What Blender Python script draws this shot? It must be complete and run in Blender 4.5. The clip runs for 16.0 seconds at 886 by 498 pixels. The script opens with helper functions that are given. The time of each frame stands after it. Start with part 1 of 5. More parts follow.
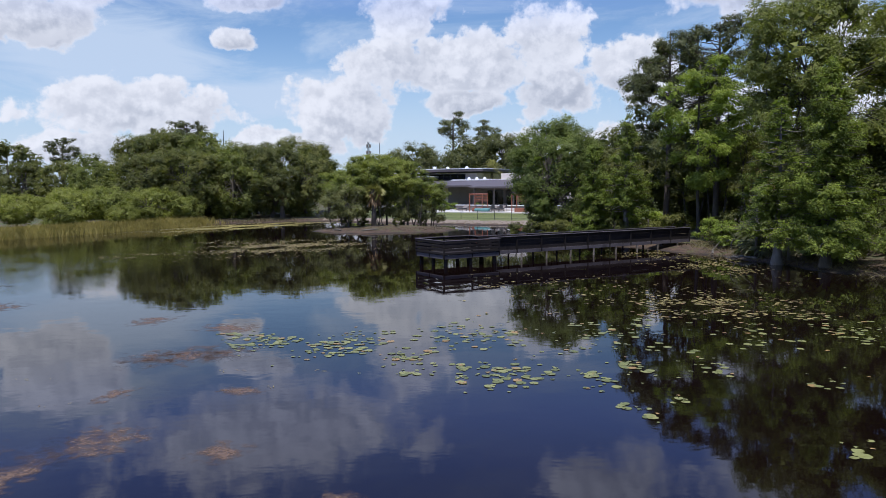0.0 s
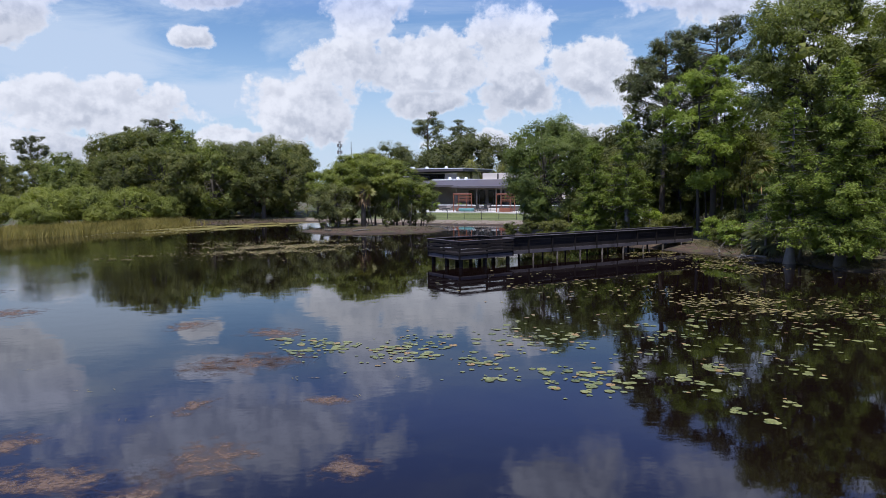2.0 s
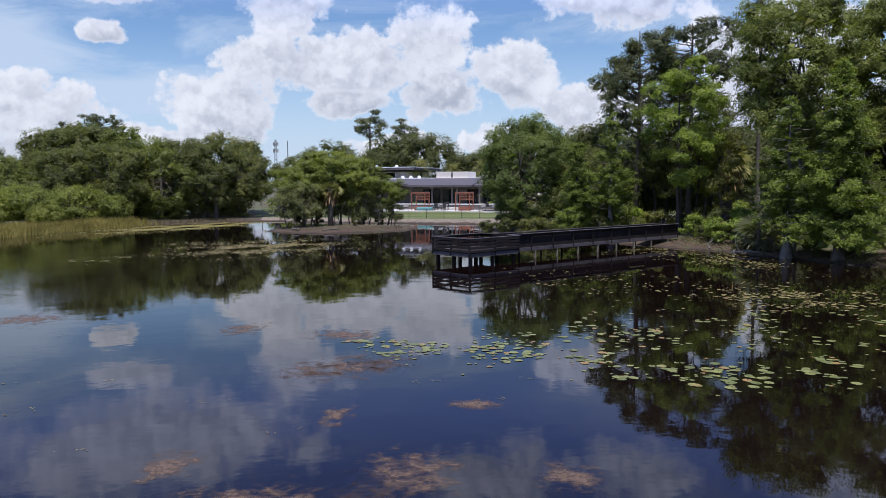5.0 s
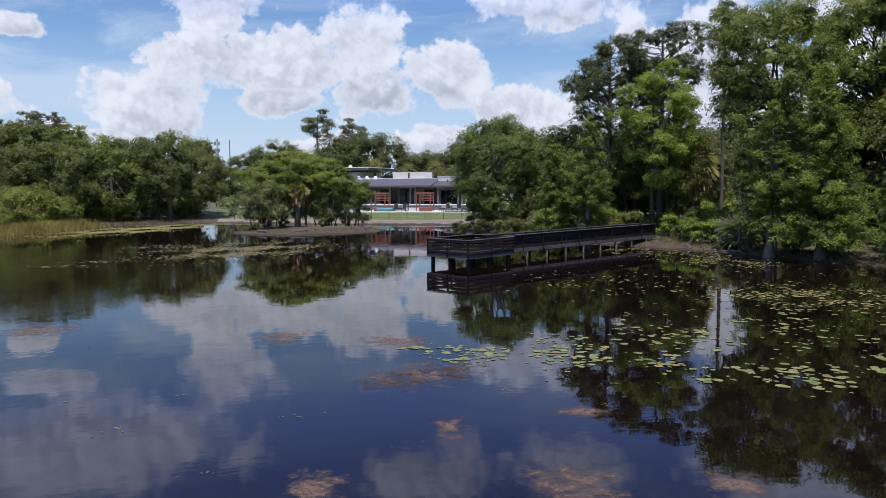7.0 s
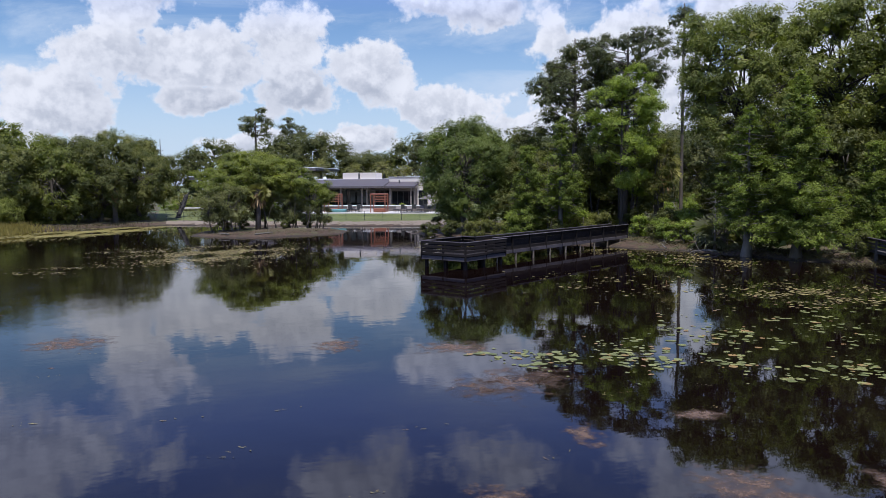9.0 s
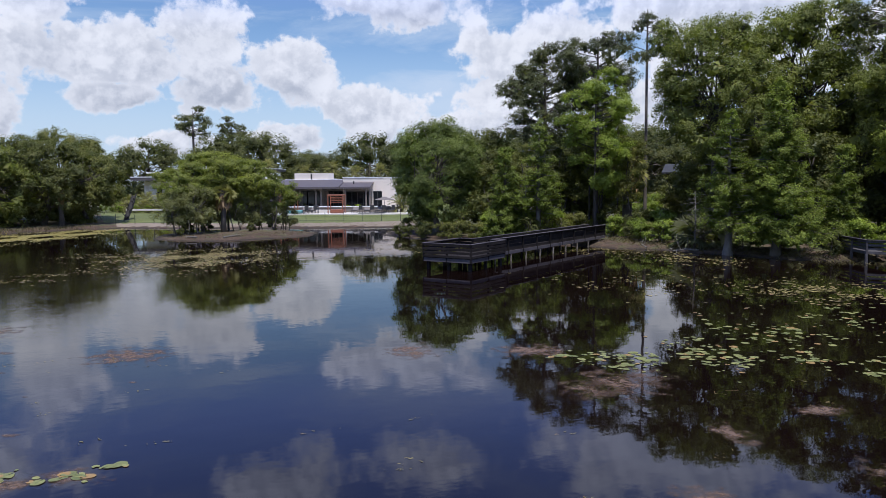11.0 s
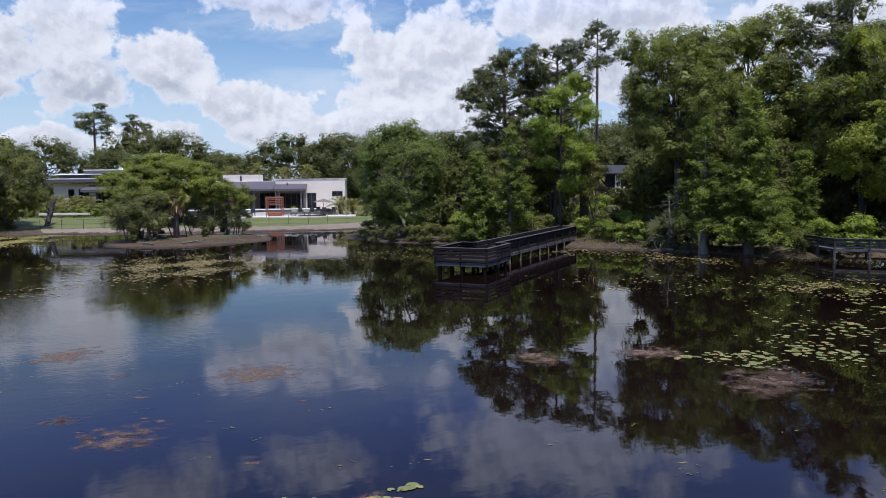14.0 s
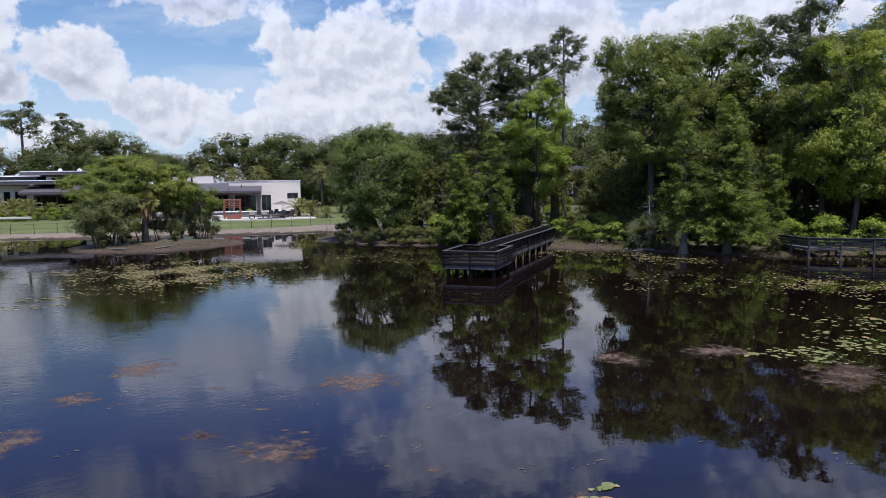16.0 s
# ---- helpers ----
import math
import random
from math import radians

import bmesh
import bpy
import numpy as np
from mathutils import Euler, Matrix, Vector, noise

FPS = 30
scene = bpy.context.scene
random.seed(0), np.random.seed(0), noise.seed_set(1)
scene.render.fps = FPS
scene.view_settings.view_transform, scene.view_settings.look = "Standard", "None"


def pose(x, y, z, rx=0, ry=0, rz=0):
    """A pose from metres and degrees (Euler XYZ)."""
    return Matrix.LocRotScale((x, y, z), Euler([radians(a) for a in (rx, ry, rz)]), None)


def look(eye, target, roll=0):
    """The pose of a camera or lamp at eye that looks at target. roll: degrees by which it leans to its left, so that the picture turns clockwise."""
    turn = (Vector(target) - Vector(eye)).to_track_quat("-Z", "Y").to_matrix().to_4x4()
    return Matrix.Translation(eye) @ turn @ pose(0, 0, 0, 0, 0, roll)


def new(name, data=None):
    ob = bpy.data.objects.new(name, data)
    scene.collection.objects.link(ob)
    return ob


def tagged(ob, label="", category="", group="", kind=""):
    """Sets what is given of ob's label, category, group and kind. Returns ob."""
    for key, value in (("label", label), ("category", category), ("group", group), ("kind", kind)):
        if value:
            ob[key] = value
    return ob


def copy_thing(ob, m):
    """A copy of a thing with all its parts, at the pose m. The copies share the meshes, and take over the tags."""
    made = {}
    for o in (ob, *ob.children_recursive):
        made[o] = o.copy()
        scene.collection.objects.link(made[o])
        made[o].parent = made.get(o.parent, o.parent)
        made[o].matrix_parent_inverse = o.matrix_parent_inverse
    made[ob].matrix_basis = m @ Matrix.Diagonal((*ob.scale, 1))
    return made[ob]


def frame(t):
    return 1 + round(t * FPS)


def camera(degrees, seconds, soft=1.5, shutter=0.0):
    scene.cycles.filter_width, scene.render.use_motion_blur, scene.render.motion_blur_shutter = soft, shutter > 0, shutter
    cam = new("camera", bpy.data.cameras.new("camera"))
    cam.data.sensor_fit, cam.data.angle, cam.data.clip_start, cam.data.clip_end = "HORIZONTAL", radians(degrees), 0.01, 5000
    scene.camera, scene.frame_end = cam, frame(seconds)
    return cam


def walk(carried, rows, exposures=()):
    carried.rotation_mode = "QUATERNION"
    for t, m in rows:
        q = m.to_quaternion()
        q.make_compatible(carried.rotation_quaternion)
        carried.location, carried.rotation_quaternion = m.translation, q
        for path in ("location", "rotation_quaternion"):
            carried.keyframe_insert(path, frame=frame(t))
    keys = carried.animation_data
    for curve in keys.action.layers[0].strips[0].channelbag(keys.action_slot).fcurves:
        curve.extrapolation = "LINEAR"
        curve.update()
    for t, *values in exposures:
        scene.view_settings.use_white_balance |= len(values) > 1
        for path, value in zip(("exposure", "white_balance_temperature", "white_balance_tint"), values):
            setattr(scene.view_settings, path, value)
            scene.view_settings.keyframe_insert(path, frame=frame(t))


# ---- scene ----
cam = camera(60.94, 16.0, soft=0.85)
# seconds, place, yaw, pitch, roll
ROWS = [
    (0.0, 0.001, 0.001, 4.451, -0.000, -4.900, -0.445),
    (0.5, -0.695, 0.191, 4.453, -0.486, -4.901, -0.435),
    (1.0, -1.393, 0.384, 4.451, -1.123, -4.903, -0.425),
    (1.5, -2.095, 0.579, 4.442, -1.946, -4.904, -0.415),
    (2.0, -2.803, 0.778, 4.421, -2.882, -4.905, -0.406),
    (2.5, -3.517, 0.983, 4.387, -3.828, -4.907, -0.397),
    (3.0, -4.238, 1.194, 4.345, -4.751, -4.910, -0.389),
    (3.5, -4.966, 1.411, 4.304, -5.678, -4.913, -0.382),
    (4.0, -5.699, 1.634, 4.271, -6.635, -4.916, -0.376),
    (4.5, -6.438, 1.863, 4.253, -7.651, -4.921, -0.371),
    (5.0, -7.185, 2.098, 4.249, -8.736, -4.926, -0.367),
    (5.5, -7.942, 2.342, 4.257, -9.887, -4.932, -0.364),
    (6.0, -8.713, 2.595, 4.275, -11.103, -4.939, -0.363),
    (6.5, -9.500, 2.858, 4.301, -12.381, -4.948, -0.364),
    (7.0, -10.306, 3.133, 4.333, -13.718, -4.957, -0.366),
    (7.5, -11.135, 3.420, 4.368, -15.104, -4.968, -0.371),
    (8.0, -11.988, 3.721, 4.404, -16.523, -4.980, -0.377),
    (8.5, -12.867, 4.038, 4.441, -17.961, -4.994, -0.386),
    (9.0, -13.771, 4.371, 4.477, -19.403, -5.009, -0.396),
    (9.5, -14.696, 4.723, 4.514, -20.837, -5.025, -0.409),
    (10.0, -15.639, 5.094, 4.552, -22.263, -5.043, -0.423),
    (10.5, -16.597, 5.488, 4.593, -23.684, -5.062, -0.439),
    (11.0, -17.567, 5.906, 4.638, -25.103, -5.081, -0.456),
    (11.5, -18.545, 6.349, 4.686, -26.523, -5.102, -0.475),
    (12.0, -19.529, 6.820, 4.739, -27.947, -5.124, -0.495),
    (12.5, -20.515, 7.318, 4.797, -29.375, -5.146, -0.516),
    (13.0, -21.504, 7.842, 4.860, -30.811, -5.169, -0.538),
    (13.5, -22.493, 8.388, 4.927, -32.256, -5.192, -0.561),
    (14.0, -23.485, 8.952, 4.998, -33.710, -5.216, -0.584),
    (14.5, -24.477, 9.531, 5.071, -35.173, -5.240, -0.608),
    (15.0, -25.470, 10.120, 5.147, -36.642, -5.265, -0.633),
    (15.5, -26.464, 10.717, 5.224, -38.116, -5.290, -0.658),
    (16.0, -27.458, 11.317, 5.301, -39.591, -5.315, -0.683),
]
walk(cam, [(t, pose(x, y, z, 0, 0, yaw) @ pose(0, 0, 0, 90 + pitch, 0, 0) @ pose(0, 0, 0, 0, 0, roll)) for t, x, y, z, yaw, pitch, roll in ROWS],
     exposures=[(0.0, -0.04, 5920, 14), (16.0, -0.04, 5920, 14)])

# ---- world, sun and sky ----
SUN_AZ, SUN_EL = 196.0, 71.0      # azimuth clockwise from +y, elevation
SKY, SUN = 0.11, 5.0


class Nodes:
    """A node tree with short calls."""

    def __init__(self, tree):
        self.tree = tree
        tree.nodes.clear()

    def add(self, kind, **sets):
        node = self.tree.nodes.new(kind)
        for key, value in sets.items():
            if key == "operation":
                node.operation = value
            elif key == "blend":
                node.blend_type = value
            elif key == "data":
                node.data_type = value
        return node

    def put(self, socket, value):
        if isinstance(value, bpy.types.NodeSocket):
            self.tree.links.new(value, socket)
        elif value is not None:
            socket.default_value = value

    def math(self, operation, a, b=None, clamp=False):
        node = self.add("ShaderNodeMath", operation=operation)
        node.use_clamp = clamp
        self.put(node.inputs[0], a)
        self.put(node.inputs[1], b)
        return node.outputs[0]

    def vec(self, operation, a, b=None):
        node = self.add("ShaderNodeVectorMath", operation=operation)
        self.put(node.inputs[0], a)
        self.put(node.inputs[1], b)
        return node.outputs["Value"] if operation in ("LENGTH", "DOT_PRODUCT") else node.outputs[0]

    def noise(self, where, scale, detail=4.0, rough=0.55, distortion=0.0):
        node = self.add("ShaderNodeTexNoise")
        self.put(node.inputs["Vector"], where)
        self.put(node.inputs["Scale"], scale)
        self.put(node.inputs["Detail"], detail)
        self.put(node.inputs["Roughness"], rough)
        self.put(node.inputs["Distortion"], distortion)
        return node.outputs[0]

    def ramp(self, value, low, high, to_low=0.0, to_high=1.0, smooth=True):
        node = self.add("ShaderNodeMapRange")
        node.interpolation_type = "SMOOTHSTEP" if smooth else "LINEAR"
        for key, v in (("Value", value), ("From Min", low), ("From Max", high), ("To Min", to_low), ("To Max", to_high)):
            self.put(node.inputs[key], v)
        return node.outputs[0]

    def mix(self, factor, a, b, blend="MIX"):
        node = self.add("ShaderNodeMix", data="RGBA", blend=blend)
        self.put(node.inputs[0], factor)
        self.put(node.inputs[6], a if isinstance(a, bpy.types.NodeSocket) else (*a, 1)[:4])
        self.put(node.inputs[7], b if isinstance(b, bpy.types.NodeSocket) else (*b, 1)[:4])
        return node.outputs[2]


def make_world():
    world = bpy.data.worlds.new("summer_sky")
    scene.world = world
    world.use_nodes = True
    n = Nodes(world.node_tree)
    sky = n.add("ShaderNodeTexSky")
    sky.sky_type, sky.sun_disc = "NISHITA", False
    sky.sun_elevation, sky.sun_rotation = radians(SUN_EL), radians(SUN_AZ)
    sky.air_density, sky.dust_density, sky.ozone_density = 1.0, 0.15, 4.5
    way = n.add("ShaderNodeTexCoord").outputs["Generated"]
    part = n.add("ShaderNodeSeparateXYZ")
    n.put(part.inputs[0], way)
    x, y, z = part.outputs
    az = n.math("MULTIPLY", n.math("ARCTAN2", x, y), 57.2958)
    el = n.math("MULTIPLY", n.math("ARCSINE", z), 57.2958)
    both = n.add("ShaderNodeCombineXYZ")
    n.put(both.inputs[0], az)
    n.put(both.inputs[1], el)
    plane = both.outputs[0]
    # cumulus heaps: azimuth, elevation, half width, half height
    heaps = CLOUDS
    field, lift, weight = None, 0.0, 0.001
    for a, e, w, h in heaps:
        off = n.vec("MULTIPLY", n.vec("SUBTRACT", plane, (a, e, 0)), (1 / w, 1 / h, 0))
        value = n.math("SUBTRACT", 1.0, n.vec("LENGTH", off))
        own = n.math("MAXIMUM", n.math("ADD", value, 0.4), 0.0)
        weight = n.math("ADD", weight, own)
        lift = n.math("ADD", lift, n.math("MULTIPLY", own, n.vec("DOT_PRODUCT", off, (-0.3, 1.0, 0))))
        field = value if field is None else n.math("MAXIMUM", field, value)
    field = n.math("MAXIMUM", field, -1.0)
    def heap(at):
        """Billows at two sizes, broken up by noise."""
        warp = n.noise(at, 0.35, 8, 0.62)
        moved = n.vec("ADD", at, n.vec("MULTIPLY", warp_color(at), (3.0, 3.0, 0)))
        low = n.math("SUBTRACT", 0.5, cells(moved, 0.28))
        mid = n.math("SUBTRACT", 0.5, cells(moved, 0.75))
        return n.math("ADD", n.math("MULTIPLY", n.math("SUBTRACT", warp, 0.5), 1.5), n.math("ADD", n.math("ADD", n.math("MULTIPLY", low, 0.9), n.math("MULTIPLY", mid, 0.42)), n.math("ADD", n.math("MULTIPLY", n.math("SUBTRACT", 0.5, cells(moved, 1.9)), 0.12), n.math("MULTIPLY", n.math("SUBTRACT", n.noise(at, 1.3, 6, 0.6), 0.5), 0.4))))

    def cells(at, scale):
        node = n.add("ShaderNodeTexVoronoi")
        node.feature, node.inputs["Smoothness"].default_value = "SMOOTH_F1", 0.6
        n.put(node.inputs["Vector"], at)
        node.inputs["Scale"].default_value = scale
        return node.outputs["Distance"]

    def warp_color(at):
        node = n.add("ShaderNodeTexNoise")
        n.put(node.inputs["Vector"], at)
        node.inputs["Scale"].default_value, node.inputs["Detail"].default_value = 0.5, 4.0
        return n.vec("SUBTRACT", node.outputs[1], (0.5, 0.5, 0.5))

    rise = n.math("DIVIDE", lift, weight)      # foot or head of the heap
    puff = heap(plane)
    puff_up = heap(n.vec("ADD", plane, (-0.35, 0.6, 0)))
    dense = n.math("ADD", n.math("MULTIPLY", field, 1.3), puff)
    cover = n.math("MULTIPLY", n.ramp(dense, n.ramp(el, 12.0, 17.0, 0.12, -0.02), n.ramp(el, 11.0, 16.0, 0.40, 0.8)), n.ramp(el, 11.0, 16.0, 0.96, 0.93))
    # thin high veil, and haze towards the horizon
    sheet = None
    for a, e, w, h in VEILS:
        off = n.vec("MULTIPLY", n.vec("SUBTRACT", plane, (a, e, 0)), (1 / w, 1 / h, 0))
        value = n.math("SUBTRACT", 1.0, n.vec("LENGTH", off))
        sheet = value if sheet is None else n.math("MAXIMUM", sheet, value)
    streak = n.noise(n.vec("MULTIPLY", plane, (0.3, 1.3, 1)), 0.3, 7, 0.62, 0.8)
    sheet = n.ramp(n.math("ADD", sheet, n.math("MULTIPLY", n.math("SUBTRACT", streak, 0.5), 1.6)), -0.1, 0.7, 0.0, 0.85)
    veil = n.ramp(n.noise(n.vec("MULTIPLY", plane, (0.45, 1.5, 1)), 0.13, 7, 0.62, 0.6), 0.42, 0.70, 0.0, 0.75)
    haze = n.ramp(el, 0.0, 12.0, 0.85, 0.0)
    crisp = n.ramp(n.math("SUBTRACT", puff, puff_up), -0.35, 0.3)
    lit = n.math("ADD", n.math("MULTIPLY", crisp, 0.5), n.math("MULTIPLY", n.ramp(n.math("ADD", rise, n.math("MULTIPLY", puff, 0.5)), -0.7, 0.35), 0.5))
    thick = n.ramp(dense, 0.1, 0.6)
    shade = n.math("SUBTRACT", 1.0, n.math("MULTIPLY", n.math("SUBTRACT", 1.0, lit), thick))
    high = n.ramp(el, 10.0, 18.0)
    shade = n.math("MULTIPLY", shade, n.math("SUBTRACT", 1.0, n.math("MULTIPLY", high, n.math("MULTIPLY", thick, 0.05))))
    white = n.mix(shade, GREY_CLOUD, WHITE_CLOUD)
    white = n.mix(1.0, white, n.mix(n.ramp(el, 10.0, 15.5), (1, 1, 1), (0.99, 1.06, 1.3)), "MULTIPLY")
    rich = n.add("ShaderNodeHueSaturation")
    n.put(rich.inputs["Saturation"], n.ramp(el, 12.0, 20.0, 1.0, 1.08))
    n.put(rich.inputs["Color"], sky.outputs[0])
    cast = n.mix(n.ramp(el, 11.5, 18.0), (SKY * 0.98, SKY * 1.02, SKY * 1.04), (SKY * 1.38, SKY * 1.2, SKY * 1.55))
    base = n.mix(1.0, rich.outputs[0], cast, "MULTIPLY")
    pale = n.mix(n.math("MAXIMUM", n.math("MAXIMUM", sheet, n.math("MULTIPLY", veil, n.ramp(el, 11.0, 18.0, 1.0, 0.25))), haze), base, VEIL)
    final = n.mix(cover, pale, white)
    ground = n.mix(n.ramp(z, -0.02, 0.0), (0.05, 0.06, 0.04), final)
    back = n.add("ShaderNodeBackground")
    n.put(back.inputs[0], ground)
    back.inputs[1].default_value = 1.0
    out = n.add("ShaderNodeOutputWorld")
    n.put(out.inputs[0], back.outputs[0])


GREY_CLOUD, WHITE_CLOUD, VEIL = (0.44, 0.47, 0.53), (0.88, 0.88, 0.885), (0.60, 0.70, 0.81)
VEILS = [(-25.0, 9.0, 12.0, 4.5), (-12.0, 6.0, 10.0, 3.0), (28.0, 6.0, 10.0, 3.5), (52.0, 9.0, 16.0, 6.0), (-26.0, 14.0, 8.0, 2.0)]
CLOUDS = [
    (-3.0, 13.5, 4.5, 4.0), (1.5, 8.8, 8.5, 2.8), (7.5, 10.5, 3.6, 3.8), (-5.0, 9.0, 4.0, 2.2), (9.0, 6.8, 4.5, 2.2),
    (1.5, 6.0, 4.5, 1.5), (-7.5, 5.5, 4.8, 3.4), (-21.5, 5.2, 7.5, 2.6), (-28.0, 11.0, 4.5, 2.0), (-15.0, 10.4, 2.0, 1.0),
    (-14.0, 13.2, 4.0, 1.1), (14.0, 7.8, 3.8, 3.0), (22.5, 13.5, 7.5, 2.6), (19.5, 5.0, 4.0, 2.6), (33.0, 8.0, 8.5, 5.0),
    (46.0, 12.0, 11.0, 4.0), (60.0, 10.0, 9.0, 4.5), (30.0, 3.5, 9.0, 2.0), (-13.0, 18.0, 14.5, 4.5), (-27.0, 13.5, 5.0, 2.2),
    (12.5, 22.0, 6.0, 3.5), (43.0, 18.6, 13.5, 6.8), (24.0, 21.0, 6.0, 2.5), (67.0, 21.0, 8.0, 4.2), (80.0, 12.0, 10.0, 6.0),
    (-45.0, 9.0, 10.0, 5.0), (150.0, 25.0, 25.0, 9.0), (-110.0, 20.0, 25.0, 10.0), (60.0, 40.0, 22.0, 9.0), (-40.0, 38.0, 20.0, 9.0),
    (-12.0, 3.0, 5.0, 1.6), (-24.0, 2.6, 6.0, 1.6), (14.0, 3.4, 4.0, 1.4), (5.0, 2.8, 5.0, 1.2), (48.0, 8.5, 10.0, 4.6), (39.0, 5.0, 8.0, 3.0),
]
make_world()
sun = new("sun", bpy.data.lights.new("sun", "SUN"))
sun.data.energy, sun.data.angle, sun.data.color = SUN, radians(0.53), (1.0, 0.955, 0.88)
sun.matrix_world = look((0, 0, 60), Vector((0, 0, 60)) - Vector((
    math.sin(radians(SUN_AZ)) * math.cos(radians(SUN_EL)), math.cos(radians(SUN_AZ)) * math.cos(radians(SUN_EL)), math.sin(radians(SUN_EL)))))


# ---- materials ----
def material(name, build, **sets):
    m = bpy.data.materials.new(name)
    m.use_nodes = True
    n = Nodes(m.node_tree)
    shader = build(n, **sets)
    out = n.add("ShaderNodeOutputMaterial")
    n.put(out.inputs[0], shader)
    return m


def principled(n, color, rough=0.6, metal=0.0, bump=None, strength=0.3, distance=0.02, ior=1.5, spec=0.5):
    b = n.add("ShaderNodeBsdfPrincipled")
    n.put(b.inputs["Base Color"], color if isinstance(color, bpy.types.NodeSocket) else (*color, 1))
    n.put(b.inputs["Roughness"], rough)
    n.put(b.inputs["Metallic"], metal)
    n.put(b.inputs["IOR"], ior)
    n.put(b.inputs["Specular IOR Level"], spec)
    if bump is not None:
        r = n.add("ShaderNodeBump")
        r.inputs["Strength"].default_value, r.inputs["Distance"].default_value = strength, distance
        n.put(r.inputs["Height"], bump)
        n.put(b.inputs["Normal"], r.outputs[0])
    return b.outputs[0]


def place(n):
    return n.add("ShaderNodeNewGeometry").outputs["Position"]


def leaves(n, dark, light, glow=0.42, rough=0.5, vary=0.4):
    geo = n.add("ShaderNodeNewGeometry")
    info = n.add("ShaderNodeObjectInfo").outputs["Random"]
    patch = n.ramp(n.noise(geo.outputs["Position"], 0.7, 3), 0.35, 0.65)
    own = n.math("MULTIPLY", geo.outputs["Random Per Island"], vary)
    f = n.math("ADD", own, n.math("MULTIPLY", patch, 1 - vary))
    color = n.mix(f, dark, light)
    color = n.mix(n.math("MULTIPLY", n.math("GREATER_THAN", geo.outputs["Random Per Island"], 0.975), 0.6), color, (0.20, 0.17, 0.05))
    warm = n.mix(info, (0.85, 0.89, 0.86), (1.08, 1.09, 1.0))
    color = n.mix(1.0, color, warm, "MULTIPLY")
    body = principled(n, color, rough, spec=0.25)
    thin = n.add("ShaderNodeBsdfTranslucent")
    n.put(thin.inputs[0], n.mix(1.0, color, (1.2, 1.32, 0.62), "MULTIPLY"))
    m = n.add("ShaderNodeMixShader")
    m.inputs[0].default_value = glow
    n.put(m.inputs[1], body)
    n.put(m.inputs[2], thin.outputs[0])
    return m.outputs[0]


def bark(n, a, b, scale=6.0):
    p = n.vec("MULTIPLY", place(n), (1, 1, 0.25))
    f = n.noise(p, scale, 6, 0.65)
    g = n.noise(place(n), 0.9, 3)
    color = n.mix(n.math("MULTIPLY", f, n.math("ADD", g, 0.5)), a, b)
    return principled(n, color, 0.85, bump=f, strength=0.6, distance=0.05)


def timber(n, a, b, grey=0.5):
    """Weathered boards: grain along the board, each board its own tone."""
    info = n.add("ShaderNodeObjectInfo").outputs["Random"]
    co = n.add("ShaderNodeTexCoord").outputs["Object"]
    grain = n.noise(n.vec("MULTIPLY", co, (1.5, 14, 14)), 2.0, 6, 0.65)
    stain = n.noise(place(n), 1.3, 4)
    f = n.math("ADD", n.math("MULTIPLY", grain, 0.55), n.math("MULTIPLY", info, 0.45))
    color = n.mix(f, a, b)
    color = n.mix(n.ramp(stain, 0.45, 0.75, 0, 0.6), color, [c * grey for c in a])
    return principled(n, color, 0.85, bump=grain, strength=0.4, distance=0.01, spec=0.12)


def plain(n, a, b, rough=0.6, scale=2.0, metal=0.0, bump=0.15):
    f = n.noise(place(n), scale, 5, 0.6)
    g = n.noise(place(n), scale * 12, 4, 0.6)
    color = n.mix(n.math("ADD", n.math("MULTIPLY", f, 0.7), n.math("MULTIPLY", g, 0.3)), a, b)
    return principled(n, color, rough, metal, bump=g, strength=bump, distance=0.01)


def soil(n):
    p = place(n)
    part = n.add("ShaderNodeSeparateXYZ")
    n.put(part.inputs[0], p)
    z = part.outputs[2]
    f = n.noise(p, 0.6, 6, 0.6)
    g = n.noise(p, 7.0, 5, 0.65)
    litter = n.mix(g, (0.055, 0.040, 0.022), (0.16, 0.12, 0.07))
    green = n.mix(g, (0.035, 0.06, 0.015), (0.10, 0.14, 0.04))
    top = n.mix(n.ramp(f, 0.45, 0.62), litter, green)
    mud = n.mix(n.ramp(n.noise(p, 2.6, 8, 0.7), 0.3, 0.7), (0.032, 0.019, 0.011), (0.105, 0.064, 0.037))
    mud = n.mix(n.ramp(n.noise(p, 1.1, 6, 0.65), 0.5, 0.68, 0.0, 0.75), mud, n.mix(g, (0.03, 0.038, 0.01), (0.10, 0.105, 0.03)))
    mud = n.mix(n.ramp(n.noise(p, 16.0, 3, 0.6), 0.60, 0.70, 0.0, 0.7), mud, (0.22, 0.152, 0.092))
    wet = n.math("ADD", z, n.math("MULTIPLY", n.math("SUBTRACT", f, 0.5), 0.35))
    color = n.mix(n.ramp(wet, 0.22, 0.5), mud, top)
    color = n.mix(n.ramp(wet, -0.02, 0.1), (0.03, 0.022, 0.014), color)
    return principled(n, color, 0.9, bump=g, strength=0.6, distance=0.08)


def lawn(n):
    p = place(n)
    f = n.noise(p, 0.35, 5, 0.6)
    g = n.noise(p, 9.0, 5, 0.7)
    color = n.mix(g, (0.066, 0.084, 0.018), (0.145, 0.162, 0.042))
    color = n.mix(n.ramp(f, 0.5, 0.75, 0, 0.55), color, (0.19, 0.20, 0.055))
    return principled(n, color, 0.9, bump=g, strength=0.7, distance=0.05)


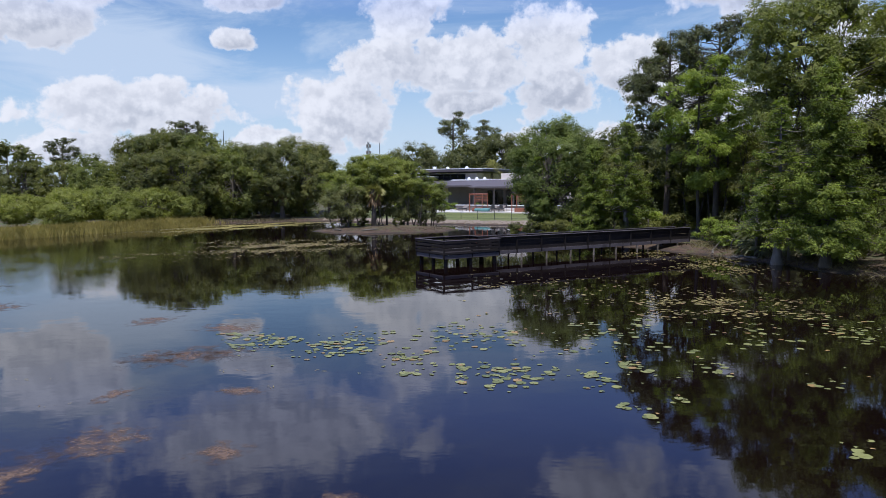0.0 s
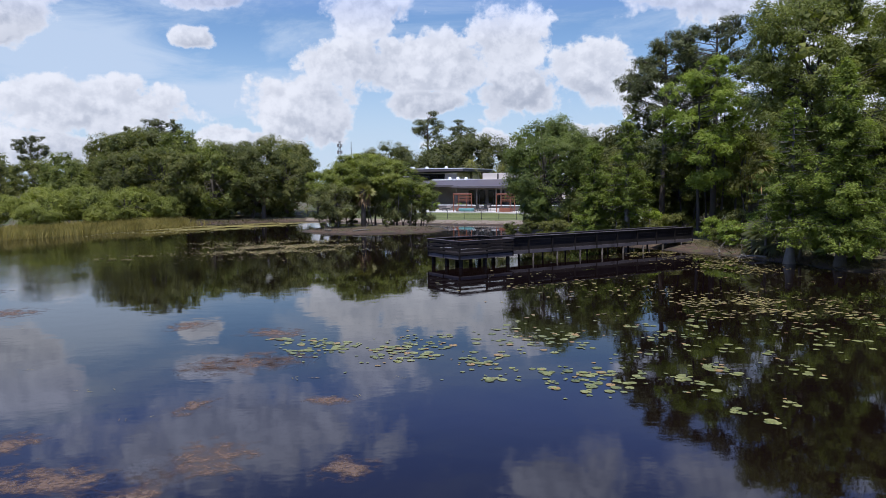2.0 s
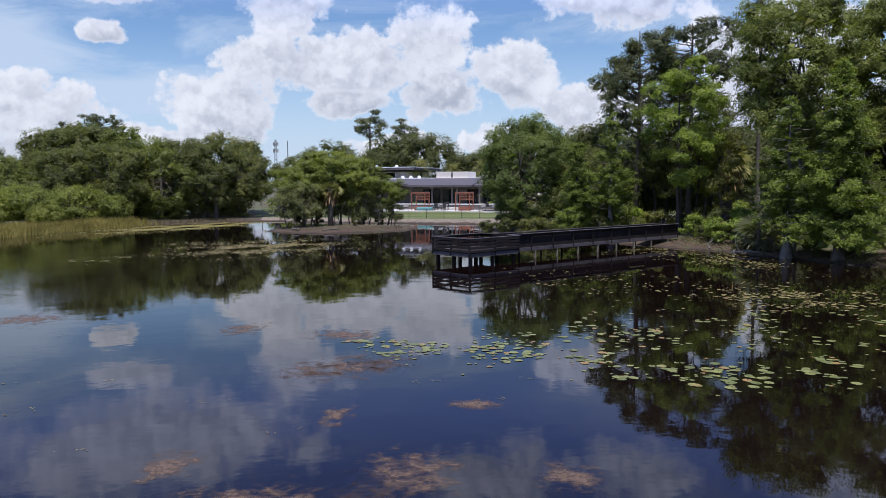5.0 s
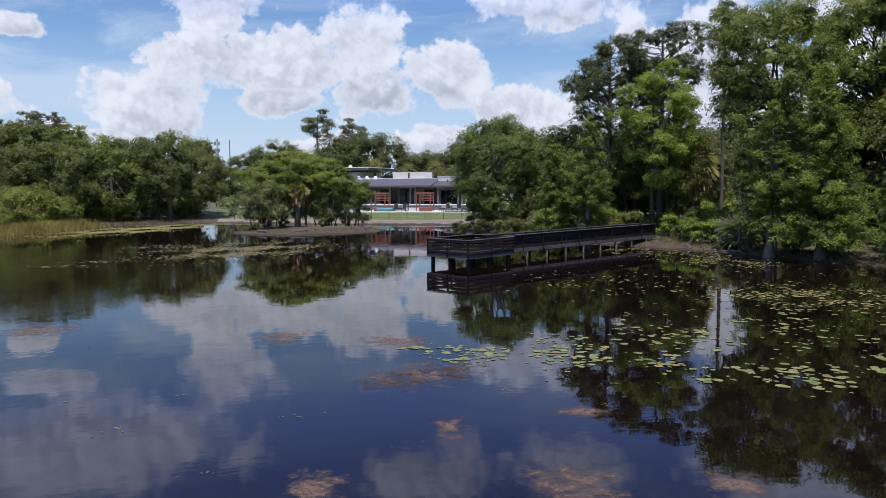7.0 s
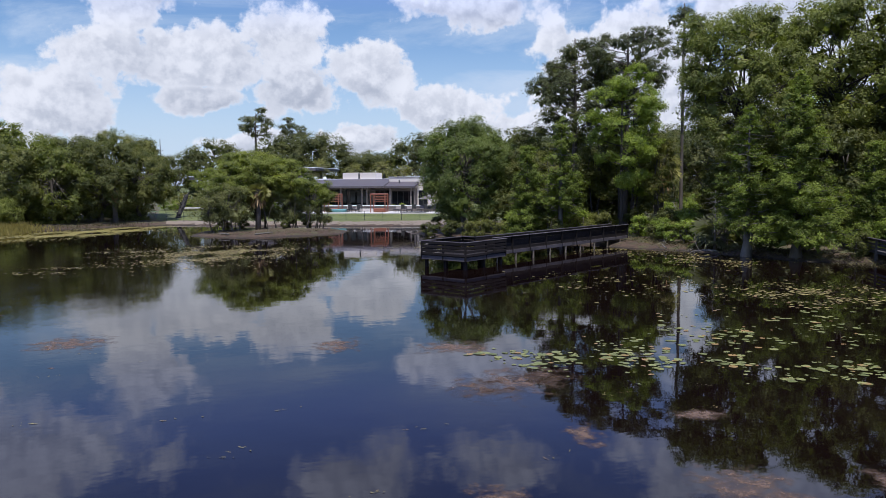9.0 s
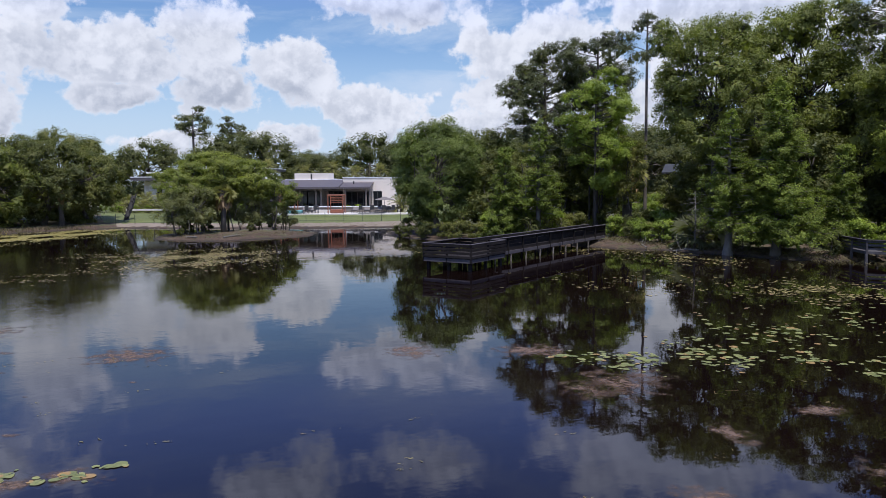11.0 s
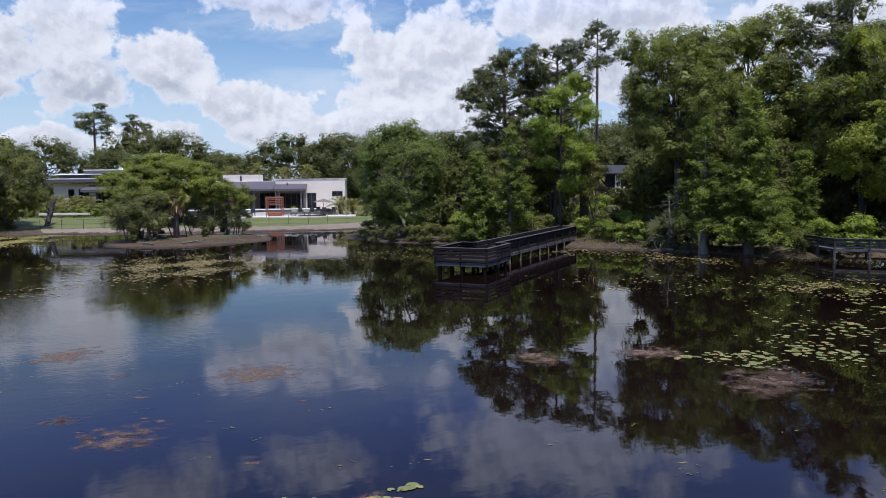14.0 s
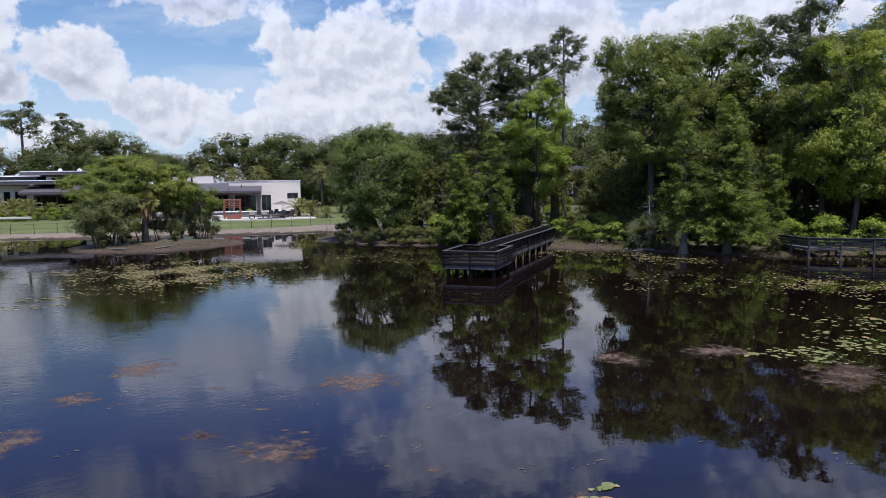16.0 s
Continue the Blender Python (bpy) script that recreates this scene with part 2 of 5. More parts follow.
def lake(n):
    p = place(n)
    swell = n.noise(n.vec("MULTIPLY", p, (0.8, 1.0, 1)), 1.1, 3, 0.5)
    ripple = n.noise(n.vec("MULTIPLY", p, (0.9, 1.2, 1)), 5.0, 4, 0.55)
    calm = n.ramp(n.noise(p, 0.06, 3), 0.42, 0.62, 0.10, 0.6)
    # a breeze ruffles the open water towards the reeds
    gust = n.vec("LENGTH", n.vec("MULTIPLY", n.vec("SUBTRACT", p, (-24.0, 44.0, 0)), (1 / 15, 1 / 25, 0)))
    calm = n.math("ADD", calm, n.math("MULTIPLY", n.ramp(gust, 1.0, 0.3), n.ramp(n.noise(p, 0.25, 3), 0.35, 0.6, 1.2, 4.5)))
    h = n.math("ADD", n.math("MULTIPLY", swell, 0.003), n.math("MULTIPLY", n.math("MULTIPLY", ripple, calm), 0.0012))
    murk = n.mix(n.ramp(n.noise(p, 0.12, 4), 0.4, 0.7), (0.0047, 0.0023, 0.0020), (0.0078, 0.0044, 0.0035))
    b = n.add("ShaderNodeBsdfPrincipled")
    n.put(b.inputs["Base Color"], murk)
    b.inputs["Roughness"].default_value = 0.015
    b.inputs["IOR"].default_value = 1.333
    r = n.add("ShaderNodeBump")
    r.inputs["Strength"].default_value, r.inputs["Distance"].default_value = 1.0, 1.0
    n.put(r.inputs["Height"], h)
    n.put(b.inputs["Normal"], r.outputs[0])
    return b.outputs[0]


def pad_skin(n):
    info = n.add("ShaderNodeObjectInfo").outputs["Random"]
    isl = n.add("ShaderNodeNewGeometry").outputs["Random Per Island"]
    co = n.add("ShaderNodeTexCoord").outputs["Object"]
    f = n.noise(co, 14.0, 4)
    r = n.math("FRACT", n.math("ADD", n.math("MULTIPLY", info, 7.0), n.math("MULTIPLY", isl, 5.0)))
    color = n.mix(r, (0.105, 0.122, 0.03), (0.255, 0.255, 0.075))
    color = n.mix(n.math("MULTIPLY", n.math("GREATER_THAN", r, 0.9), 0.8), color, (0.30, 0.16, 0.05))
    color = n.mix(n.ramp(f, 0.55, 0.75, 0, 0.5), color, (0.24, 0.19, 0.06))
    return principled(n, color, 0.42, bump=f, strength=0.2, distance=0.01)


def raft_skin(n):
    isl = n.add("ShaderNodeNewGeometry").outputs["Random Per Island"]
    color = n.mix(isl, (0.075, 0.062, 0.016), (0.31, 0.25, 0.07))
    color = n.mix(n.math("MULTIPLY", n.math("GREATER_THAN", isl, 0.88), 0.8), color, (0.16, 0.09, 0.035))
    return principled(n, color, 0.7)


def shore_raft_skin(n):
    isl = n.add("ShaderNodeNewGeometry").outputs["Random Per Island"]
    color = n.mix(isl, (0.15, 0.125, 0.03), (0.42, 0.35, 0.10))
    return principled(n, color, 0.5)


def algae(n):
    p = place(n)
    f = n.noise(p, 2.4, 6, 0.65)
    g = n.noise(p, 14.0, 5, 0.7)
    color = n.mix(g, (0.085, 0.050, 0.032), (0.185, 0.118, 0.074))
    body = principled(n, color, 0.75, bump=g, strength=0.6, distance=0.02)
    co = n.add("ShaderNodeTexCoord").outputs["Object"]
    away = n.vec("LENGTH", co)
    cut = n.math("ADD", n.math("MULTIPLY", n.math("SUBTRACT", f, 0.5), 3.2), n.math("SUBTRACT", 0.72, away))
    clear = n.add("ShaderNodeBsdfTransparent")
    m = n.add("ShaderNodeMixShader")
    fray = n.ramp(n.noise(p, 7.0, 6, 0.7), 0.30, 0.60, 0.35, 1.0)
    n.put(m.inputs[0], n.math("MULTIPLY", n.ramp(cut, -0.1, 0.7, 0.0, 0.9), fray))
    n.put(m.inputs[1], clear.outputs[0])
    n.put(m.inputs[2], body)
    return m.outputs[0]


def pane(n):
    b = n.add("ShaderNodeBsdfPrincipled")
    b.inputs["Base Color"].default_value = (0.012, 0.014, 0.016, 1)
    b.inputs["Roughness"].default_value = 0.04
    return b.outputs[0]


M = {
    # oak green, a tone below the shore oaks to stand for the wood's shade
    "oak": material("shade_toned_oak_leaves", leaves, dark=(0.071, 0.081, 0.026), light=(0.198, 0.195, 0.060)),
    "far": material("far_leaves", leaves, dark=(0.066, 0.077, 0.029), light=(0.175, 0.171, 0.060), vary=0.2),
    "pine": material("pine_needles", leaves, dark=(0.056, 0.066, 0.028), light=(0.159, 0.161, 0.062), glow=0.25),
    "cypress": material("cypress_leaves", leaves, dark=(0.064, 0.085, 0.016), light=(0.288, 0.334, 0.062), vary=0.5),
    "lime": material("lime_leaves", leaves, dark=(0.143, 0.168, 0.030), light=(0.445, 0.450, 0.083)),
    "swamp": material("swamp_leaves", leaves, dark=(0.111, 0.131, 0.029), light=(0.312, 0.326, 0.072)),
    "gum": material("gum_leaves", leaves, dark=(0.133, 0.176, 0.029), light=(0.349, 0.403, 0.070)),
    "maple": material("maple_leaves", leaves, dark=(0.096, 0.111, 0.028), light=(0.265, 0.277, 0.073), vary=0.35),
    "willow": material("willow_leaves", leaves, dark=(0.106, 0.116, 0.045), light=(0.250, 0.242, 0.099)),
    "water_oak": material("water_oak_leaves", leaves, dark=(0.087, 0.110, 0.029), light=(0.250, 0.285, 0.079), vary=0.3),
    "shore": material("shore_leaves", leaves, dark=(0.081, 0.094, 0.026), light=(0.233, 0.224, 0.067), vary=0.25),
    "bush": material("bush_leaves", leaves, dark=(0.154, 0.168, 0.034), light=(0.348, 0.352, 0.090)),
    "palm": material("palm_fronds", leaves, dark=(0.145, 0.142, 0.038), light=(0.345, 0.315, 0.099), glow=0.25),
    "palmetto": material("palmetto_fronds", leaves, dark=(0.086, 0.092, 0.041), light=(0.207, 0.205, 0.104), glow=0.25),
    "reed": material("reeds", leaves, dark=(0.242, 0.189, 0.048), light=(0.528, 0.410, 0.128), glow=0.3),
    "dry": material("dry_grass", leaves, dark=(0.07, 0.058, 0.028), light=(0.19, 0.155, 0.075), glow=0.2),
    "under": material("understory_leaves", leaves, dark=(0.081, 0.089, 0.024), light=(0.232, 0.222, 0.056)),
    "sand": material("pale_bank", plain, a=(0.12, 0.09, 0.06), b=(0.31, 0.25, 0.18), rough=0.9, scale=1.4, bump=0.5),
    "skirt": material("dead_fronds", leaves, dark=(0.22, 0.12, 0.055), light=(0.46, 0.29, 0.15), glow=0.3),
    "bark": material("grey_bark", bark, a=(0.035, 0.028, 0.022), b=(0.17, 0.145, 0.115)),
    "pale_bark": material("pale_bark", bark, a=(0.06, 0.052, 0.043), b=(0.24, 0.215, 0.18)),
    # darker copy of the grey bark, with the shade under the crowns put in
    "shade_bark": material("shade_toned_bark", bark, a=(0.022, 0.018, 0.015), b=(0.10, 0.085, 0.07)),
    "red_bark": material("pine_bark", bark, a=(0.042, 0.033, 0.027), b=(0.155, 0.122, 0.098)),
    "char": material("charred_bark", bark, a=(0.008, 0.007, 0.006), b=(0.035, 0.03, 0.026)),
    "board": material("weathered_boards", timber, a=(0.011, 0.009, 0.0085), b=(0.036, 0.030, 0.028)),
    "grey_board": material("silvered_boards", timber, a=(0.04, 0.036, 0.036), b=(0.125, 0.115, 0.115)),
    "cap": material("rail_cap", timber, a=(0.045, 0.039, 0.042), b=(0.13, 0.115, 0.12)),
    "brown": material("brown_fence", timber, a=(0.032, 0.021, 0.015), b=(0.08, 0.054, 0.04)),
    # post timber lightened to look sunlit, for the open-water row
    "pile": material("sun_toned_posts", timber, a=(0.14, 0.115, 0.085), b=(0.32, 0.27, 0.21)),
    "soil": material("bank_soil", soil),
    "lawn": material("mown_lawn", lawn),
    "lake": material("lake_water", lake),
    "pad": material("lily_pads", pad_skin),
    "raft": material("far_pads", raft_skin),
    "shore_raft": material("shore_pads", shore_raft_skin),
    "algae": material("algae_mat", algae),
    "pane": material("dark_glass", pane),
    "stucco": material("white_stucco", plain, a=(0.66, 0.585, 0.50), b=(0.79, 0.715, 0.62), rough=0.85, scale=0.8),
    "roof": material("dark_roof", plain, a=(0.072, 0.061, 0.062), b=(0.125, 0.107, 0.108), rough=0.6, scale=0.7),
    "flat": material("white_roof", plain, a=(0.70, 0.70, 0.70), b=(0.82, 0.82, 0.81), rough=0.7, scale=1.0),
    # wall tone with the shade under the eaves put in; also serves plain grey parts
    "inner": material("shade_toned_grey", plain, a=(0.12, 0.105, 0.09), b=(0.22, 0.19, 0.165), rough=0.85, scale=1.0),
    "red": material("red_wood", plain, a=(0.20, 0.065, 0.035), b=(0.33, 0.125, 0.07), rough=0.6, scale=3.0),
    "deck": material("pale_paving", plain, a=(0.52, 0.48, 0.43), b=(0.68, 0.64, 0.58), rough=0.8, scale=1.5),
    "dark": material("dark_metal", plain, a=(0.02, 0.02, 0.02), b=(0.045, 0.045, 0.045), rough=0.7, scale=3.0),
    "white": material("white_paint", plain, a=(0.70, 0.70, 0.69), b=(0.82, 0.82, 0.80), rough=0.5, scale=3.0),
    "teal": material("aqua_pool_tone", plain, a=(0.09, 0.24, 0.24), b=(0.16, 0.34, 0.33), rough=0.8, scale=3.0),
}


# ---- mesh helpers ----
def mesh_from(name, verts, faces, mats):
    me = bpy.data.meshes.new(name)
    me.from_pydata([tuple(v) for v in verts], [], [tuple(f) for f in faces])
    for m in mats if isinstance(mats, (list, tuple)) else [mats]:
        me.materials.append(m)
    me.update()
    return me


def loose(name, verts, mat):
    """A mesh of loose faces from an array of faces x corners x 3."""
    n, k = verts.shape[:2]
    me = bpy.data.meshes.new(name)
    me.vertices.add(k * n)
    me.loops.add(k * n)
    me.polygons.add(n)
    me.vertices.foreach_set("co", np.asarray(verts, np.float32).ravel())
    me.loops.foreach_set("vertex_index", np.arange(k * n, dtype=np.int32))
    me.polygons.foreach_set("loop_start", np.arange(0, k * n, k, dtype=np.int32))
    me.materials.append(mat)
    me.update(calc_edges=True)
    return me


def child(name, me, parent, label="", m=None):
    ob = new(name, me)
    ob.parent = parent
    if m is not None:
        ob.matrix_basis = m
    if label:
        ob["label"] = label
    return ob


def part(name, bm, mat, parent, label="", m=None):
    me = bpy.data.meshes.new(name)
    bm.to_mesh(me)
    bm.free()
    for x in mat if isinstance(mat, (list, tuple)) else [mat]:
        me.materials.append(x)
    return child(name, me, parent, label, m)


def thing(name, m, label, category, group="", kind=""):
    ob = new(name)
    ob.matrix_basis = m
    ob.empty_display_size = 0.2
    return tagged(ob, label, category, group, kind)


def box_bm(sx, sy, sz, bevel=0.0, at=(0, 0, 0)):
    bm = bmesh.new()
    bmesh.ops.create_cube(bm, size=1.0, matrix=Matrix.Translation(at) @ Matrix.Diagonal((sx, sy, sz, 1)))
    if bevel:
        bmesh.ops.bevel(bm, geom=bm.edges[:], offset=bevel, segments=1, affect="EDGES")
    return bm


def tube(points, radii, sides=7):
    """Verts and faces of a tapered tube along points."""
    verts, faces = [], []
    pts = [Vector(p) for p in points]
    for i, p in enumerate(pts):
        d = (pts[min(i + 1, len(pts) - 1)] - pts[max(i - 1, 0)]).normalized()
        a = d.orthogonal().normalized()
        b = d.cross(a)
        for k in range(sides):
            t = 2 * math.pi * k / sides
            verts.append(p + (a * math.cos(t) + b * math.sin(t)) * radii[i])
    for i in range(len(pts) - 1):
        for k in range(sides):
            q = (k + 1) % sides
            faces.append((i * sides + k, i * sides + q, (i + 1) * sides + q, (i + 1) * sides + k))
    faces.append(tuple(range(sides))[::-1])
    faces.append(tuple((len(pts) - 1) * sides + k for k in range(sides)))
    return verts, faces


def tubes(name, list_of, mat):
    verts, faces = [], []
    for v, f in list_of:
        base = len(verts)
        verts += v
        faces += [tuple(i + base for i in q) for q in f]
    me = mesh_from(name, verts, faces, mat)
    for p in me.polygons:
        p.use_smooth = True
    return me


# ---- ground and water ----
LAKE = [
    (70, -70), (44, -25), (33, 5), (28.5, 20), (25.5, 27), (22.6, 32.4), (19.4, 36.4), (17.4, 42), (16.4, 45.5), (14.5, 48.5), (13, 52), (10.5, 56),
    (7.5, 60.5), (5.8, 64.5), (6.0, 68), (7.8, 71.5), (10, 74.5), (13, 77.5), (12, 79.3), (8, 80.2), (3, 82.2), (-3, 85.5), (-9, 89),
    (-14, 93), (-18, 93), (-23, 90.5), (-28, 85.5), (-33, 78), (-36, 69), (-41, 61), (-56, 50), (-90, 30), (-110, -20), (-70, -80),
]
ISLAND = [(-13.0, 75.5), (-12.0, 72.0), (-9.4, 69.4), (-6, 69.0), (-3, 69.6), (0.0, 71.4), (1.4, 73.8), (0.8, 77.5), (-3, 80), (-7.5, 80.6), (-11.6, 79)]


def signed(px, py, poly):
    """Distance to a polygon's outline, positive inside."""
    best = np.full(px.shape, 1e9)
    inside = np.zeros(px.shape, bool)
    for (x0, y0), (x1, y1) in zip(poly, poly[1:] + poly[:1]):
        dx, dy = x1 - x0, y1 - y0
        t = np.clip(((px - x0) * dx + (py - y0) * dy) / (dx * dx + dy * dy), 0, 1)
        best = np.minimum(best, np.hypot(px - x0 - t * dx, py - y0 - t * dy))
        cross = (y0 > py) != (y1 > py)
        with np.errstate(divide="ignore", invalid="ignore"):
            inside ^= cross & (px < (x1 - x0) * (py - y0) / (y1 - y0) + x0)
    return np.where(inside, best, -best)


def height(px, py):
    px, py = np.asarray(px, float), np.asarray(py, float)
    wob = 0.5 * np.sin(px * 0.9 + 1.7 * np.sin(py * 0.41)) + 0.4 * np.sin(py * 1.3 + px * 0.7) + 0.25 * np.sin(px * 2.9 - py * 2.1)
    sea = np.minimum(signed(px, py, LAKE), -signed(px, py, ISLAND)) + 0.55 * wob
    land = -sea
    bank = np.where(land < 0, np.maximum(land * 0.30, -1.6), 0.35 * (1 - np.exp(-np.maximum(land, 0) / 1.6)) + np.clip(land - 2, 0, 40) * 0.018)
    # the lawn rises towards the house terrace
    near = np.clip((py + 0.53 * px - 92.0) / 6.0, 0, 1) * np.clip((px + 12) / 8, 0, 1) * np.clip((40 - px) / 8, 0, 1) * np.clip((125 - py) / 15, 0, 1)
    bank = np.where(land > 0.8, np.maximum(bank, near * 0.78), bank)
    return bank + np.where(land > 0.4, 0.05 * wob * np.clip(land - 0.4, 0, 1), 0)


def ground_z(x, y):
    return float(height(np.array([x]), np.array([y]))[0])


def axis_of(lo, hi, step, far):
    mid = np.arange(lo, hi + step / 2, step)
    grow = step * np.cumsum(1.22 ** np.arange(1, 40))
    grow = grow[grow < far]
    return np.concatenate([(lo - grow)[::-1], mid, hi + grow])


def make_ground():
    xs, ys = axis_of(-48, 46, 0.6, 2600), axis_of(24, 118, 0.6, 2600)
    gx, gy = np.meshgrid(xs, ys)
    gz = height(gx, gy)
    verts = np.stack([gx, gy, gz], -1).reshape(-1, 3)
    w = len(xs)
    i, j = np.meshgrid(np.arange(len(ys) - 1), np.arange(w - 1), indexing="ij")
    a = (i * w + j).ravel()
    faces = np.stack([a, a + 1, a + w + 1, a + w], 1)
    me = mesh_from("ground", verts.tolist(), faces.tolist(), [M["soil"], M["lawn"], M["sand"]])
    cx, cy = gx[:-1, :-1].ravel() + 0.3, gy[:-1, :-1].ravel() + 0.3
    green = (gz[:-1, :-1].ravel() > 0.33) & (cy > 84) & (cx > -16) & (cx < 40) & (cx + 0.55 * (cy - 80) > -6)
    pale = (gz[:-1, :-1].ravel() > 0.06) & (cx > -15) & (cx < 16) & (cx * 0.53 + cy > 83.5) & ~green
    me.polygons.foreach_set("material_index", green.astype(np.int32) + 2 * pale.astype(np.int32))
    for p in me.polygons:
        p.use_smooth = True
    return tagged(new("ground", me), "muddy lake banks, leaf litter and mown lawn", "ground", kind="structure")


make_ground()
lake_me = mesh_from("water", [(-400, -400, 0), (400, -400, 0), (400, 140, 0), (-400, 140, 0)], [(0, 1, 2, 3)], M["lake"])
tagged(new("water", lake_me), "dark still lake water with faint ripples", "water", kind="structure")


# ---- foliage ----
rng = np.random.default_rng(7)


def leaf_bits(centers, radii, count, size, face=None, flat=0.0, hang=0.0, slim=0.6, squash=0.7, hollow=0.3, level=0.45, jitter=0.42):
    """Small pointed leaves in clumps. face: the way each clump looks; flat: how far the leaves lie level; hang: how far they droop."""
    n = len(centers) * count
    c = np.repeat(np.asarray(centers, float), count, 0)
    r = np.repeat(np.asarray(radii, float), count)[:, None]
    d = rng.normal(size=(n, 3))
    d /= np.linalg.norm(d, axis=1, keepdims=True)
    rad = hollow + (1 - hollow) * rng.random((n, 1)) ** 0.6
    p = c + d * rad * r * np.array([1, 1, squash]) + rng.normal(scale=0.12, size=(n, 3)) * r
    nor = d * 0.6 + rng.normal(size=(n, 3)) * jitter + np.array([0, 0, level])
    if face is not None:
        nor += np.repeat(face, count, 0) * 0.7
    nor = nor * (1 - flat) + np.array([0, 0, 1.0]) * flat * 1.5
    nor /= np.linalg.norm(nor, axis=1, keepdims=True)
    t = np.cross(nor, rng.normal(size=(n, 3)))
    t[:, 2] -= hang
    t /= np.linalg.norm(t, axis=1, keepdims=True)
    b = np.cross(nor, t)
    b /= np.linalg.norm(b, axis=1, keepdims=True)
    s = size * (0.6 + 0.8 * rng.random((n, 1)))
    return np.stack([p + t * s, p - t * s * 0.7 + b * s * slim, p - t * s * 0.7 - b * s * slim], 1)


def limb(a, b, r0, r1, bend=0.15, steps=4, sides=6):
    a, b = Vector(a), Vector(b)
    side = Vector(rng.normal(size=3)) * (b - a).length * bend
    pts = [a.lerp(b, k / steps) + side * math.sin(math.pi * k / steps) for k in range(steps + 1)]
    return tube(pts, [r0 + (r1 - r0) * k / steps for k in range(steps + 1)], sides)


def units(count):
    d = rng.normal(size=(count, 3))
    return d / np.linalg.norm(d, axis=1, keepdims=True)


def broad_tree(name, mat, wood, h, r, low, lobes, per, count, size, lobe_r=1.5, clump_r=(0.35, 0.6), trunk_r=0.28, lean=0.3,
               rough=0.3, full=0.5, up=0.55, lobe_flat=0.62, taper=0.72, core=14, limb_r=0.3, twigs=2, spine=False, **leaf):
    """A crown of leafy boughs on a forked trunk. h: height, r: crown radius, low: height of the crown's foot, lobes: boughs,
    per: leaf clumps on the upper side of each bough, count: leaves in a clump, rough: how uneven the outline is."""
    fork = low + 0.16 * (h - low)
    top = Vector((rng.normal() * lean, rng.normal() * lean, fork))
    parts = [tube([(0, 0, -0.4), (0.03, 0.02, 0.3), (top.x * 0.5, top.y * 0.5, fork * 0.5), top], [trunk_r * 1.6, trunk_r * 1.1, trunk_r * 0.9, trunk_r * 0.75], 9)]
    d = units(lobes)
    wave = 1 + rough * np.cos(d @ (rng.normal(size=(5, 3)) * 2.6).T + rng.random(5) * 6.28).sum(1) / 2.2
    rad = np.clip(wave, 0.5, 1.3) * (full + (1 - full) * rng.random(lobes) ** 0.5)
    half = (h - low) / 2
    mid = np.array([top.x * 0.5, top.y * 0.5, low + half])
    c = mid + d * rad[:, None] * np.array([r - lobe_r * 0.7, r - lobe_r * 0.7, half - lobe_r * 0.45])
    belly = np.clip((c[:, 2] - low) / (0.35 * (h - low)), 0, 1)
    c[:, :2] = mid[:2] + (c[:, :2] - mid[:2]) * (taper + (1 - taper) * belly)[:, None]
    lr = lobe_r * (0.6 + 0.65 * rng.random(lobes))
    c[:, 2] = np.clip(c[:, 2], low + 0.3, h - lr * lobe_flat)
    face = units(lobes * per) + np.repeat(d, per, 0) * 0.55 + np.array([0, 0, up])
    face /= np.linalg.norm(face, axis=1, keepdims=True)
    p = np.repeat(c, per, 0) + face * np.repeat(lr, per)[:, None] * np.array([1, 1, lobe_flat]) * (0.72 + 0.36 * rng.random((lobes * per, 1)))
    p[:, 2] = np.maximum(p[:, 2], low * 0.9 + 0.1)
    radii = clump_r[0] + (clump_r[1] - clump_r[0]) * rng.random(len(p))
    for k in range(lobes):
        if spine:      # limbs leave a straight stem at all heights
            z = min(max(c[k][2] - 0.3 * math.hypot(*c[k][:2]), low), h * 0.9)
            parts.append(limb((top.x * 0.8, top.y * 0.8, z), c[k], trunk_r * limb_r, 0.02, 0.05, 4, 5))
        elif k % 2 == 0:
            parts.append(limb(top.lerp(Vector((top.x, top.y, h * 0.7)), 0.7 * rng.random()), c[k], trunk_r * limb_r, 0.025, 0.1, 4, 5))
        for q in range(twigs):
            parts.append(limb(c[k] + (mid - c[k]) * 0.25, p[k * per + q], trunk_r * 0.13, 0.012, 0.12, 2, 4))
    parts.append(limb(top, (top.x * 0.7, top.y * 0.7, h * (0.95 if spine else 0.8)), trunk_r * 0.75, 0.04, 0.0 if spine else 0.05, 5, 7))
    bits = [leaf_bits(p, radii, count, size, face, **leaf)]
    if core:      # the shaded inner leaf mass of each bough
        bits.append(leaf_bits(c - np.array([0, 0, 0.12]) * lr[:, None], lr * 0.62, core, 0.28 * lobe_r, slim=0.8, squash=0.6, hollow=0.0))
    return name, tubes(name + "_wood", parts, wood), loose(name + "_leaves", np.concatenate(bits), mat)


